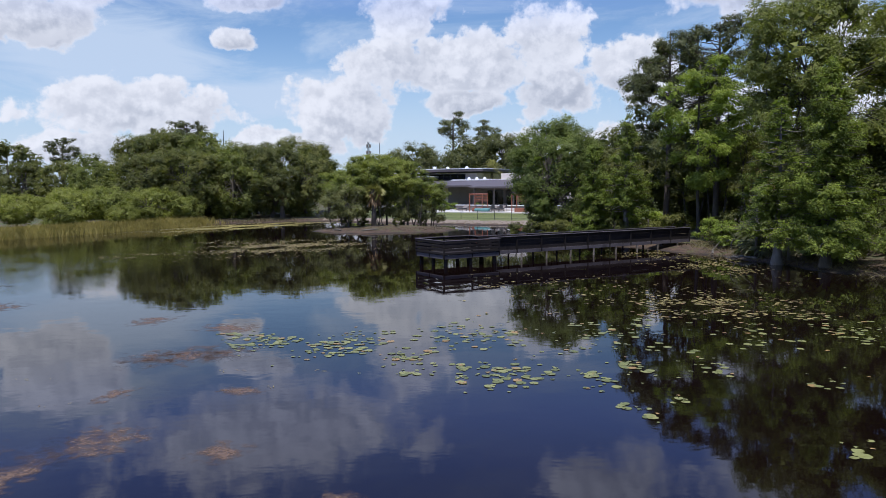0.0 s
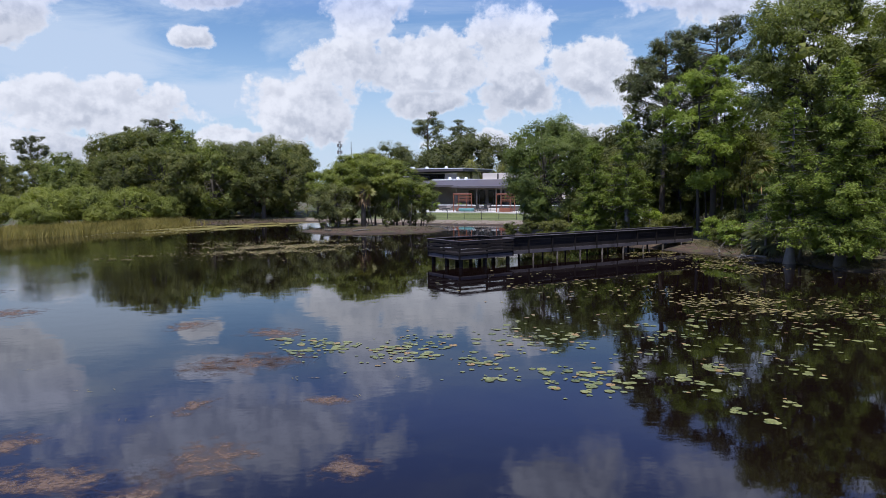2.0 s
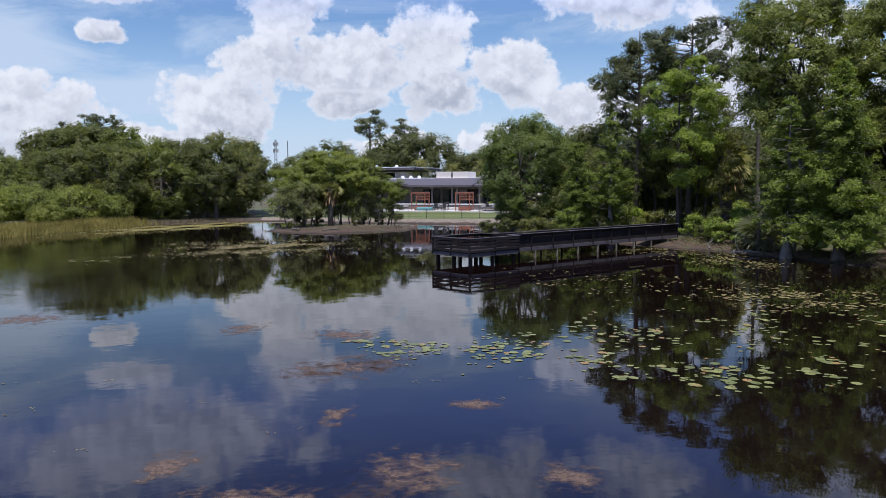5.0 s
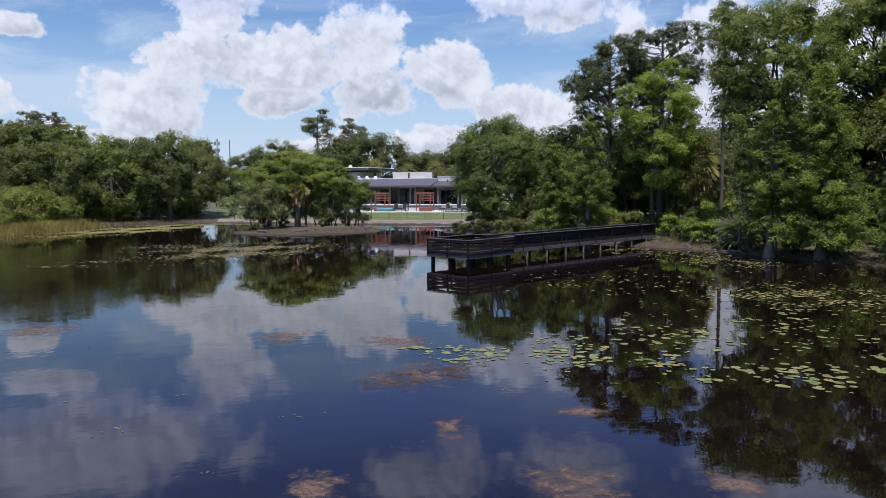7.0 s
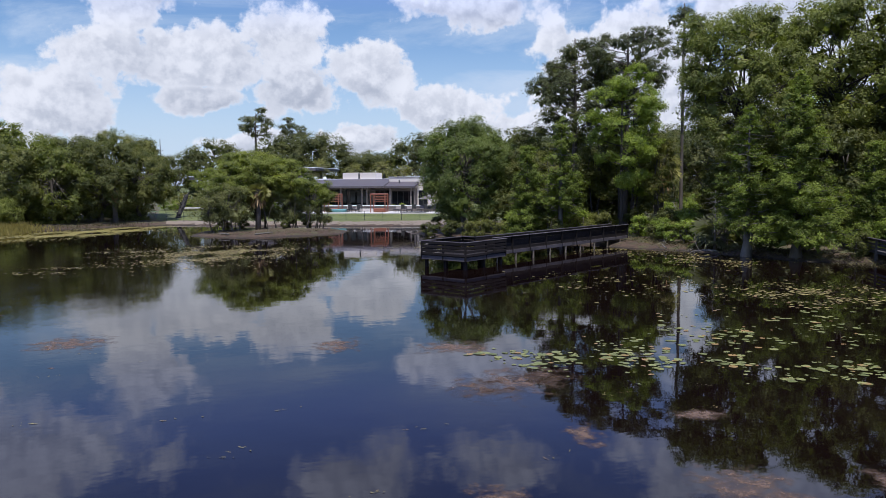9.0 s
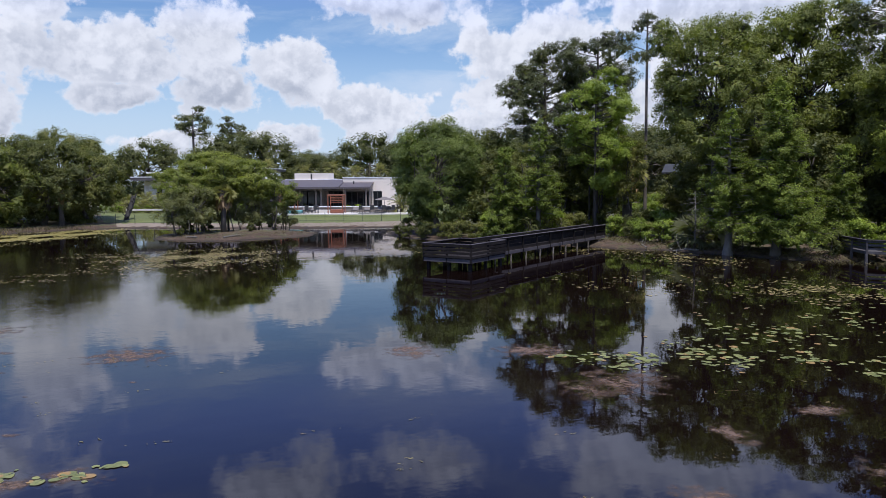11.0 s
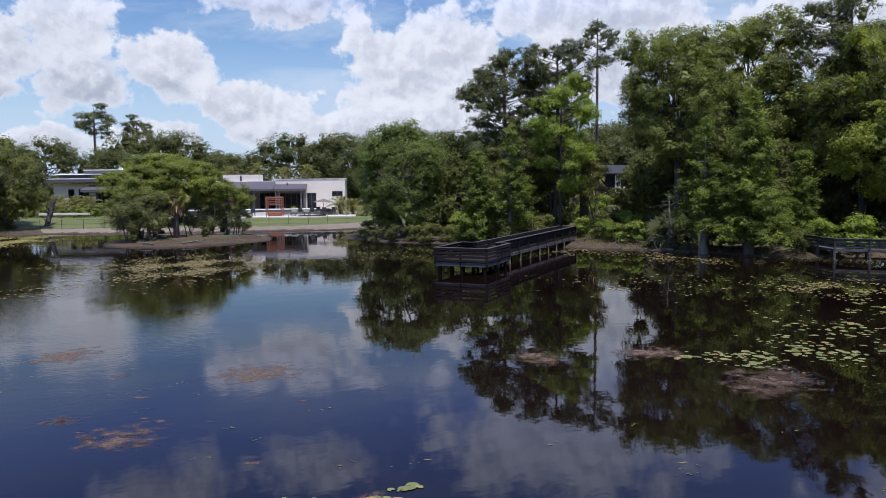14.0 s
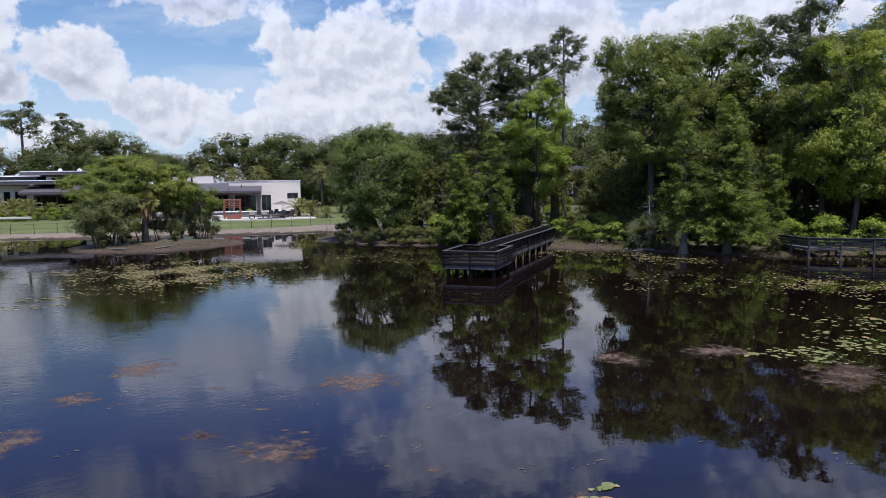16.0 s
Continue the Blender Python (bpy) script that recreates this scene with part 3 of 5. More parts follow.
def cypress_tree(name, h, low, r, tiers, count, wood, peak=0.9, size=0.08, bare=0.0, mat="cypress"):
    """Conical and feathery: level sprays in tiers, with a swollen foot."""
    parts = [tube([(0, 0, -0.4), (0, 0, 0.25), (0.02, 0, 0.9), (0.05, 0.03, h * 0.5), (0, 0, h * 0.97)], [0.42, 0.32, 0.2, 0.12, 0.02], 10)]
    centers, radii, face = [], [], []
    for k in range(tiers):
        f = (k + rng.random()) / tiers
        z = low + (h - low) * f
        wide = r * (1 - f) ** peak * (0.72 + 0.45 * rng.random()) + 0.3
        n = max(3, int(3 + 3.2 * (1 - f)))
        for q in range(n):
            a = 2 * math.pi * (q + 0.8 * rng.random()) / n + k * 1.3
            length = wide * (0.6 + 0.5 * rng.random())
            core = Vector((0, 0, z))
            out = Vector((math.cos(a), math.sin(a), 0))
            end = core + out * length + Vector((0, 0, (-0.16 + 0.24 * rng.random()) * length))
            parts.append(limb(core, end, 0.035, 0.01, 0.06, 3, 4))
            if rng.random() < bare:
                continue
            side = Vector((-out.y, out.x, 0))
            for j in range(max(3, int(length * 5.0))):
                t = 0.3 + 0.74 * rng.random()
                p = core.lerp(end, t) + side * rng.normal() * 0.20 * (0.6 + length * 0.3) + Vector((0, 0, rng.normal() * 0.13 - 0.05 * t))
                centers.append(p)
                radii.append(0.2 + 0.16 * rng.random())
                face.append(out * 0.4 + Vector((0, 0, 0.5)))
    bits = [leaf_bits(centers, radii, count, size, np.array(face), flat=0.25, hang=0.2, slim=0.5, squash=0.6, hollow=0.1)]
    bits.append(leaf_bits([Vector((c.x * 0.55, c.y * 0.55, c.z - 0.1)) for c in centers[::2]], [0.3] * len(centers[::2]), 2, 0.24, slim=0.7, squash=0.5, hollow=0.0))
    return name, tubes(name + "_wood", parts, wood), loose(name + "_leaves", np.concatenate(bits), M[mat])


def palm_tree(name, h, fronds, length, fan=True, trunk_r=0.17, mat="palm"):
    parts = []
    if h > 0.3:
        parts.append(tube([(0, 0, -0.3), (0.02, 0, h * 0.4), (0.06, 0.03, h * 0.9), (0.06, 0.03, h)], [trunk_r * 1.25, trunk_r, trunk_r * 1.1, trunk_r * 1.3], 9))
        for k in range(26):      # old leaf stubs
            a, z = k * 2.4, h * (0.62 + 0.36 * rng.random())
            d = Vector((math.cos(a), math.sin(a), 0.9))
            c = Vector((0.05, 0.02, z)) + d * trunk_r * 0.8
            parts.append(tube([c, c + d * 0.16], [0.045, 0.02], 4))
    leaf = []
    for k in range(fronds):
        a = k * 2.39996 + rng.normal() * 0.2
        rise = 1.4 - 2.1 * (k / fronds) + rng.normal() * 0.08
        d = Vector((math.cos(a) * math.cos(rise), math.sin(a) * math.cos(rise), math.sin(rise)))
        side = Vector((-math.sin(a), math.cos(a), 0))
        base = Vector((0.05, 0.03, h))
        if fan:      # each fan turned a little about its stalk
            side = Matrix.Rotation(rng.normal() * 0.9, 3, d) @ side
        if fan:
            hub = base + d * length * (0.34 + 0.2 * rng.random())
            parts.append(limb(base, hub, 0.022, 0.012, 0.03, 2, 4))
            for j in range(-9, 10):
                t = j / 9 * 1.5
                w = (d * math.cos(t) + side * math.sin(t)).normalized()
                tip = hub + w * length * 0.52 * (1 - 0.25 * abs(j) / 9) + Vector((0, 0, -0.2 * length * (0.5 + rng.random() * 0.8)))
                mid = hub.lerp(tip, 0.55) + Vector((0, 0, 0.05))
                cross = w.cross(d.cross(side)).normalized() * 0.03 * length
                leaf.append([hub, mid - cross, tip, mid + cross])
        else:
            spine = [base + d * length * s + Vector((0, 0, -0.55 * length * s * s)) for s in np.linspace(0, 1, 9)]
            parts.append(tube(spine, [0.02 - 0.002 * q for q in range(9)], 4))
            for q in range(1, 9):
                for sgn in (-1, 1):
                    for half in (0.0, 0.5):
                        p = spine[q - 1].lerp(spine[q], half)
                        fwd = (spine[q] - spine[q - 1]).normalized()
                        tip = p + (side * sgn * 0.8 + fwd * 0.7 + Vector((0, 0, -0.15))).normalized() * length * 0.28 * (1.15 - 0.07 * q)
                        leaf.append([p, p.lerp(tip, 0.4) + fwd * 0.03, tip, p.lerp(tip, 0.4) - fwd * 0.03])
    return name, tubes(name + "_wood", parts, M["bark"]), loose(name + "_fronds", np.array([[tuple(v) for v in q] for q in leaf]), M[mat])


def plant(form, x, y, label, category, scale=1.0, turn=None, tall=1.0, name=None, sink=0.0, group="", parts=("trunk", "crown")):
    """Sets a tree of that form on the ground."""
    kind_name, wood, crown = form
    a = rng.random() * 360 if turn is None else turn
    root = thing(name or kind_name, pose(x, y, ground_z(x, y) - sink, 0, 0, a) @ Matrix.Diagonal((scale, scale, scale * tall, 1)), label, category, group)
    child(parts[0], wood, root)
    child(parts[1], crown, root)
    return root


DENSE = {"up": 0.35, "lobe_flat": 0.8, "full": 0.7, "core": 20, "twigs": 0}
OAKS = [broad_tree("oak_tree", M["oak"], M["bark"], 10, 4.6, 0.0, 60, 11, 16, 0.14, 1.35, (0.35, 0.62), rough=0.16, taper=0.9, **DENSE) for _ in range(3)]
FAR_OAKS = [broad_tree("oak_tree", M["far"], M["bark"], 10, 6.0, 0.0, 64, 11, 19, 0.135, 1.6, (0.45, 0.75), rough=0.14, taper=0.95, jitter=0.22, **DENSE) for _ in range(3)]
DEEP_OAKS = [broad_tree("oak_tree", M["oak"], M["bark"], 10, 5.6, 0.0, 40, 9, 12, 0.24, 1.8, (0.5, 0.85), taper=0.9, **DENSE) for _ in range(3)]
SHORE_OAKS = [broad_tree("oak_tree", M[m], M["bark"], 10, 5.0, 0.0, 84, 12, 20, 0.11, 1.25, (0.34, 0.6), rough=0.16, taper=0.97, jitter=0.28, **DENSE) for m in ("shore", "oak", "maple")]
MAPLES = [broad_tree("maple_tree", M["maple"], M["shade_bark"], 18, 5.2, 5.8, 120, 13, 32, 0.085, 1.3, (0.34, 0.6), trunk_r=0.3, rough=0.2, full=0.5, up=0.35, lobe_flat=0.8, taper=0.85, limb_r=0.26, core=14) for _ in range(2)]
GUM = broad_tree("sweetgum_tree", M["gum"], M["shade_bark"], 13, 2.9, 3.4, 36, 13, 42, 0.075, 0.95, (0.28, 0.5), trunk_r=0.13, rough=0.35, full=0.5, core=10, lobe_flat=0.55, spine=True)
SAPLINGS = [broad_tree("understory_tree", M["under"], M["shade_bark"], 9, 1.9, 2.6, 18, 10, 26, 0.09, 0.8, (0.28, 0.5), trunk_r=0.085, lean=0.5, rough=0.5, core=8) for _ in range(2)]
WILLOWS = [broad_tree("willow_shrub", M["willow"], M["bark"], 5, 2.4, 0.5, 34, 12, 26, 0.07, 0.75, (0.24, 0.42), trunk_r=0.08, up=0.35, lobe_flat=0.75, core=12, hang=0.35, slim=0.36) for _ in range(2)]
BUSHES = [broad_tree("willow_shrub", M["bush"], M["bark"], 4, 3.2, 0.0, 48, 12, 24, 0.075, 0.85, (0.28, 0.48), trunk_r=0.08, rough=0.3, **DENSE) for _ in range(2)]
SHRUBS = [broad_tree("shrub", M[m], M["bark"], 2.0, 1.2, 0.0, 13, 8, 20, 0.068, 0.46, (0.15, 0.26), trunk_r=0.05, lean=0.1, rough=0.5, core=7) for m in ("gum", "under", "oak")]
BUSH_TREE = broad_tree("water_oak_tree", M["water_oak"], M["bark"], 9.8, 4.4, 0.0, 120, 14, 34, 0.068, 1.1, (0.3, 0.54), rough=0.14, taper=0.92, level=0.25, **DENSE)
NEEDLES = {"slim": 0.36, "squash": 0.6, "hollow": 0.1, "full": 0.45, "up": 0.45, "lobe_flat": 0.5, "spine": True}
PINES = [broad_tree("pine_tree", M["pine"], M["red_bark"], 17.0, 5.1, 6.8, 104, 10, 36, 0.085, 1.0, (0.26, 0.5), trunk_r=0.24, rough=0.24, taper=0.9, limb_r=0.2, core=9, **NEEDLES),
         broad_tree("pine_tree", M["pine"], M["red_bark"], 16.8, 3.6, 9.2, 62, 10, 38, 0.085, 0.95, (0.26, 0.5), trunk_r=0.22, rough=0.24, taper=0.7, limb_r=0.2, core=9, **NEEDLES)]
FAR_PINE = broad_tree("pine_tree", M["pine"], M["red_bark"], 19.5, 3.8, 11.6, 26, 10, 40, 0.13, 1.3, (0.4, 0.75), trunk_r=0.3, rough=0.3, taper=0.8, limb_r=0.25, core=8, **NEEDLES)
SLIM_PINE = broad_tree("slash_pine_tree", M["pine"], M["bark"], 20.2, 2.7, 13.8, 24, 9, 40, 0.08, 0.8, (0.22, 0.44), trunk_r=0.15, rough=0.45, taper=0.35, limb_r=0.25, core=4, **NEEDLES)
BIG_CYPRESS = cypress_tree("cypress_tree", 10.3, 1.0, 3.0, 46, 36, M["bark"], 0.8, 0.062)
SLIM_CYPRESS = cypress_tree("cypress_tree", 8.8, 1.9, 1.9, 26, 38, M["pale_bark"], 0.6, 0.062, bare=0.35)
SMALL_CYPRESS = cypress_tree("cypress_tree", 7.2, 0.4, 1.75, 26, 44, M["bark"], 0.6, 0.065)
ISLAND_TREES = [broad_tree("swamp_tree", M["swamp"], M["bark"], 7.0, 3.5, 2.3, 58, 13, 28, 0.065, 0.95, (0.26, 0.46), trunk_r=0.09, rough=0.3, full=0.6, lobe_flat=0.45, core=12, twigs=1, squash=0.5, flat=0.2) for _ in range(2)]


def dead_skirt(h, count):
    """Brown fronds hanging round the trunk under the crown."""
    leaf = []
    for k in range(count):
        a = rng.random() * 6.28
        z = h + 0.05 - 0.9 * rng.random()
        d = Vector((math.cos(a), math.sin(a), 0))
        s = Vector((-d.y, d.x, 0)) * 0.07
        top = Vector((0.05, 0.03, z)) + d * 0.15
        mid = top + d * (0.25 + 0.4 * rng.random()) + Vector((0, 0, -0.2))
        tip = mid + d * 0.08 + Vector((0, 0, -0.45 - 0.35 * rng.random()))
        leaf.append([tuple(v) for v in (top, mid - s, tip, mid + s)])
    return loose("skirt", np.array(leaf), M["skirt"])




SKIRT = dead_skirt(3.6, 170)
SABAL = palm_tree("sabal_palm", 3.6, 44, 1.4, trunk_r=0.25)
PALMETTO = palm_tree("palmetto", 0.5, 30, 1.9, mat="palmetto")
DATE = palm_tree("date_palm", 5.5, 34, 2.6, False)
LOW_DATE = palm_tree("date_palm", 0.7, 30, 2.0, False)

# bank at the boardwalk, and the wood behind it
plant(BIG_CYPRESS, 19.4, 38.0, "feathery yellow-green bald cypress tree on the bank", "tree", turn=20)
plant(SLIM_CYPRESS, 18.0, 40.4, "thin bald cypress with a pale swollen trunk", "tree", turn=0)
plant(SLIM_CYPRESS, 13.3, 54.6, "thin bald cypress with a bare pale trunk", "tree", turn=130, tall=1.02)
plant(SMALL_CYPRESS, 11.3, 56.2, "young bright green cypress tree by the water", "tree", turn=60)
plant(SMALL_CYPRESS, 24.6, 37.6, "young bright green cypress tree by the water", "tree", turn=160, scale=0.9)
plant(BUSH_TREE, 9.8, 64.9, "dense dark green water oak leaning over the bank", "tree", turn=40)
plant(GUM, 21.6, 58.2, "bright green sweetgum tree with a bare lower trunk", "tree", turn=190, scale=0.8)
plant(GUM, 18.6, 54.7, "bright green sweetgum tree with a bare lower trunk", "tree", turn=75)
plant(PINES[0], 18.4, 62.2, "tall dark pine tree with layered branches", "tree", turn=10)
plant(PINES[1], 21.0, 58.0, "tall dark pine tree with layered branches", "tree", turn=200)
plant(SLIM_PINE, 28.2, 60.2, "very tall thin pine with a small tufted crown", "tree", turn=30)
plant(MAPLES[0], 22.8, 46.5, "tall broad leafy tree with a light green crown", "tree", turn=0, scale=0.885)
plant(MAPLES[1], 30.6, 46.5, "tall broad leafy tree with a light green crown", "tree", turn=90, scale=1.0)
plant(MAPLES[0], 31.0, 37.0, "tall broad leafy tree with a light green crown", "tree", turn=200, scale=0.84)
plant(MAPLES[1], 38.0, 33.0, "tall broad leafy tree with a light green crown", "tree", turn=300)
plant(MAPLES[1], 34.0, 27.0, "young leafy tree with a light green crown", "tree", turn=30, scale=0.58)
plant(MAPLES[0], 30.5, 24.0, "young leafy tree with a light green crown", "tree", turn=130, scale=0.6)
plant(PINES[1], 33.0, 39.0, "tall dark pine tree with layered branches", "tree", turn=120, scale=1.13)
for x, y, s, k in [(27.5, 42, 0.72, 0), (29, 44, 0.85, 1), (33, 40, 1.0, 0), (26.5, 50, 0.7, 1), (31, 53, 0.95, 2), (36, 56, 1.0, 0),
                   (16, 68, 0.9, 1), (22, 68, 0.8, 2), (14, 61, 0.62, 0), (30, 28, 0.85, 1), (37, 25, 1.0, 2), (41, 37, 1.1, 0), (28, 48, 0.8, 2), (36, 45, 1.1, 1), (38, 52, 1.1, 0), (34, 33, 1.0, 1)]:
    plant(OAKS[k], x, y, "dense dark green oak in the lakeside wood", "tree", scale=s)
for x, y, s, k in [(18.6, 52.4, 0.95, 0), (19.6, 50.6, 1.1, 1), (18.6, 49.0, 0.8, 0), (20.6, 49.0, 1.2, 1), (20.4, 46.6, 0.9, 0), (12.5, 54.5, 0.9, 1),
                   (14.6, 53.6, 1.0, 0), (15.4, 56.0, 1.3, 1), (9.0, 60.0, 0.9, 0), (7.8, 63.5, 0.8, 1), (12, 59.5, 1.2, 0), (21.0, 44.0, 0.9, 1), (16.8, 55.0, 1.1, 0), (19.8, 44.8, 0.7, 0), (20.6, 41.6, 0.7, 1), (21.8, 39.4, 0.8, 0), (22.6, 47.6, 1.0, 1), (24.2, 45.4, 1.0, 0), (22.0, 51.5, 1.0, 1), (18.0, 57.4, 1.1, 0), (21.5, 57.8, 1.0, 1), (25.0, 57.0, 1.0, 0), (10.6, 62.0, 1.0, 1), (8.6, 68.8, 0.8, 0), (11.0, 71.6, 0.9, 1), (22.4, 36.2, 0.7, 1), (23.2, 30.6, 0.7, 0), (25.6, 27.6, 0.8, 1), (26.5, 34.5, 1.0, 0), (18.6, 47.4, 0.55, 1), (19.0, 45.6, 0.5, 1), (19.3, 43.6, 0.55, 0), (20.2, 40.6, 0.6, 1), (20.6, 38.6, 0.6, 1), (18.0, 49.8, 0.55, 1), (21.6, 36.0, 0.6, 1),
                   (6.4, 63.6, 0.6, 0), (7.2, 62.0, 0.7, 1), (8.4, 61.4, 0.75, 0), (9.6, 60.6, 0.7, 1), (10.2, 58.8, 0.8, 0), (6.2, 65.4, 0.6, 1), (13.6, 56.2, 0.9, 0), (12.6, 58.0, 0.9, 1)]:
    # all but the bright few have the bank's shade put into their leaf colour
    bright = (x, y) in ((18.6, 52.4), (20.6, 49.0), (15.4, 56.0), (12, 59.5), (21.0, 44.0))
    plant(SHRUBS[0 if bright else 1 + k], x, y, "bright green leafy shrub on the bank" if bright else "leafy shrub in dark green toned for the shade of the bank", "shrub", scale=s, parts=("stem", "foliage"))
for x, y, s in [(19.3, 44.0, 1.3), (21.8, 45.6, 1.0), (22.8, 43.4, 0.9), (12.2, 57.6, 0.8), (23.5, 50.0, 1.0), (21.4, 44.4, 0.95), (16.2, 57.4, 0.9), (23.8, 41.2, 0.9), (20.4, 53.4, 0.8)]:
    plant(PALMETTO, x, y, "grey-green fan palmetto under the trees", "palm", scale=s, parts=("stem", "fronds"))

for x, y, s, k in [(20.8, 58.5, 1.0, 0), (27.6, 52.0, 0.7, 1), (24.4, 62.0, 1.2, 0), (21.6, 63.6, 1.1, 1), (19.6, 60.4, 0.95, 1),
                   (22.2, 54.2, 0.85, 0), (26.2, 64.5, 1.2, 1), (14.6, 58.8, 0.8, 1)]:
    plant(SAPLINGS[k], x, y, "slender tree with shade-toned stems under the tall pines", "tree", scale=s)
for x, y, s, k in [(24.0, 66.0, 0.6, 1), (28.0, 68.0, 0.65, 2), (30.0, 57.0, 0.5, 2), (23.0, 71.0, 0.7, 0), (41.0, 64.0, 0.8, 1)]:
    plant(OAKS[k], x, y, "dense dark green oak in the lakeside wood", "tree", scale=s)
child("skirt", SKIRT, plant(SABAL, 24.0, 57.5, "tall sabal palm among the lakeside trees", "palm", turn=80, scale=1.55, parts=("trunk", "fronds")), "brown dead fronds")

LIME_MAPLE = broad_tree("maple_tree", M["lime"], M["bark"], 14.4, 4.2, 1.6, 84, 13, 32, 0.085, 1.05, (0.3, 0.52), trunk_r=0.2, rough=0.25, full=0.55, limb_r=0.25, twigs=1)
plant(LIME_MAPLE, 28.2, 33.6, "yellow-green leafy maple with a pale trunk", "tree", turn=60)
for x, y, s in [(27.0, 60.5, 1.2), (29.0, 59.0, 0.9), (31.0, 63.0, 1.3), (26.0, 63.4, 1.1), (33.0, 61.0, 1.2), (34.5, 66.0, 1.5), (30.0, 66.5, 1.4), (37.0, 69.0, 1.6), (28.5, 64.8, 1.0)]:
    plant(SHRUBS[0 if x in (27.0, 31.0, 34.5) else 1], x, y, "leafy shrub at the edge of the far lawn", "shrub", scale=s, parts=("stem", "foliage"))
for x, y, s in [(18.0, 48.4, 0.85), (18.5, 46.9, 0.95), (18.7, 50.0, 0.9)]:
    plant(SHRUBS[0], x, y, "bright green leafy shrub at the end of the boardwalk", "shrub", scale=s, parts=("stem", "foliage"))
for x, y, s in [(24.6, 33.6, 1.35), (26.0, 31.4, 1.2), (24.2, 36.0, 1.1)]:
    plant(SHRUBS[0], x, y, "bright green leafy shrub behind the boardwalk rail", "shrub", scale=s, parts=("stem", "foliage"))

# island
for x, y, s, k in [(-9.4, 76.6, 0.88, 0), (-8.2, 78.4, 1.05, 1), (-5.8, 78.4, 1.05, 0), (-3.6, 77.8, 0.95, 1), (-1.7, 77.2, 0.74, 0)]:
    plant(ISLAND_TREES[k], x, y, "light green swamp tree on the small island", "tree", scale=s)
for x, y, s, k in [(-10.9, 74.4, 0.8, 0), (-9.2, 73.8, 0.85, 1), (-8.4, 75.6, 0.8, 0), (-4.0, 76.4, 0.66, 1), (-2.2, 75.8, 0.55, 0), (-0.6, 76.2, 0.45, 1), (-6.6, 77.4, 0.7, 0), (-5.0, 77.0, 0.7, 1), (-9.8, 77.6, 0.8, 1), (-3.0, 78.4, 0.7, 0)]:
    plant(WILLOWS[k], x, y, "grey-green willow shrub on the small island", "shrub", scale=s, parts=("stem", "foliage"))
for x, y, s in [(-10.6, 73.2, 0.35), (-4.6, 74.0, 0.4), (-9.8, 75.8, 0.75), (-7.9, 76.2, 0.6), (-3.8, 75.6, 0.75), (-2.2, 76.4, 0.55)]:
    plant(SHRUBS[2], x, y, "low green shoot on the muddy island", "shrub", scale=s, parts=("stem", "foliage"))
for k in range(14):      # thin stems under the crowns
    x, y = -10.5 + 9.5 * rng.random(), 74.6 + 2.6 * rng.random()
    z = ground_z(x, y)
    stem = thing("bare_stem", pose(x, y, z), "thin dark leaning stem under the island trees", "stem", "island stems")
    child("stem", tubes("stem", [limb((0, 0, -0.2), (rng.normal() * 0.5, rng.normal() * 0.4, 2.2 + rng.random()), 0.05, 0.025, 0.06, 4, 6)], M["bark"]), stem)
    child("twig", tubes("twig", [limb((0, 0, 0.9), (rng.normal() * 0.5, rng.normal() * 0.4, 2.0 + rng.random()), 0.03, 0.012, 0.06, 3, 5)], M["bark"]), stem)
child("skirt", SKIRT, plant(SABAL, -6.85, 74.7, "sabal palm with brown hanging skirt on the island", "palm", turn=0, scale=0.92, parts=("trunk", "fronds")), "brown dead fronds")

# wood on the far left bank
for k, (x, y, s) in enumerate([(-17.8, 99, 0.86), (-22, 97, 0.9), (-26.5, 95.5, 0.92), (-31, 93, 0.9), (-36, 92, 0.8), (-42, 92, 0.7), (-20.0, 106, 1.1), (-26, 105, 0.98),
                               (-31, 101, 1.1), (-36, 102, 1.18), (-41, 104, 1.08), (-46.5, 101, 0.82), (-52, 104, 0.74), (-58, 106, 0.7), (-66, 104, 0.8)]):
    plant(SHORE_OAKS[k % 3], x, y, "dense dark green oak on the lake shore", "tree", scale=s)
for x, y, s, k in [(-30.5, 88.5, 0.8, 0), (-33.5, 86, 1.0, 1), (-36.5, 83, 1.1, 0), (-39.5, 79, 1.0, 1), (-42.5, 75, 0.9, 0), (-46, 70, 0.9, 1), (-34.5, 80.5, 0.6, 0), (-38.0, 75, 0.6, 1)]:
    plant(BUSHES[k], x, y, "broad yellow-green willow shrub behind the reeds", "shrub", scale=s, parts=("stem", "foliage"))
child("skirt", SKIRT, plant(SABAL, -20.3, 95.4, "sabal palm among the shore oaks", "palm", turn=50, parts=("trunk", "fronds")), "brown dead fronds")

for x, y, s, k in [(-41.0, 110, 0.74, 0), (-37.2, 111, 0.82, 1), (-34.0, 109, 0.7, 0), (-56, 112, 0.66, 1)]:
    plant(PINES[k], x, y, "dark pine crown above the shore oaks", "tree", scale=s)

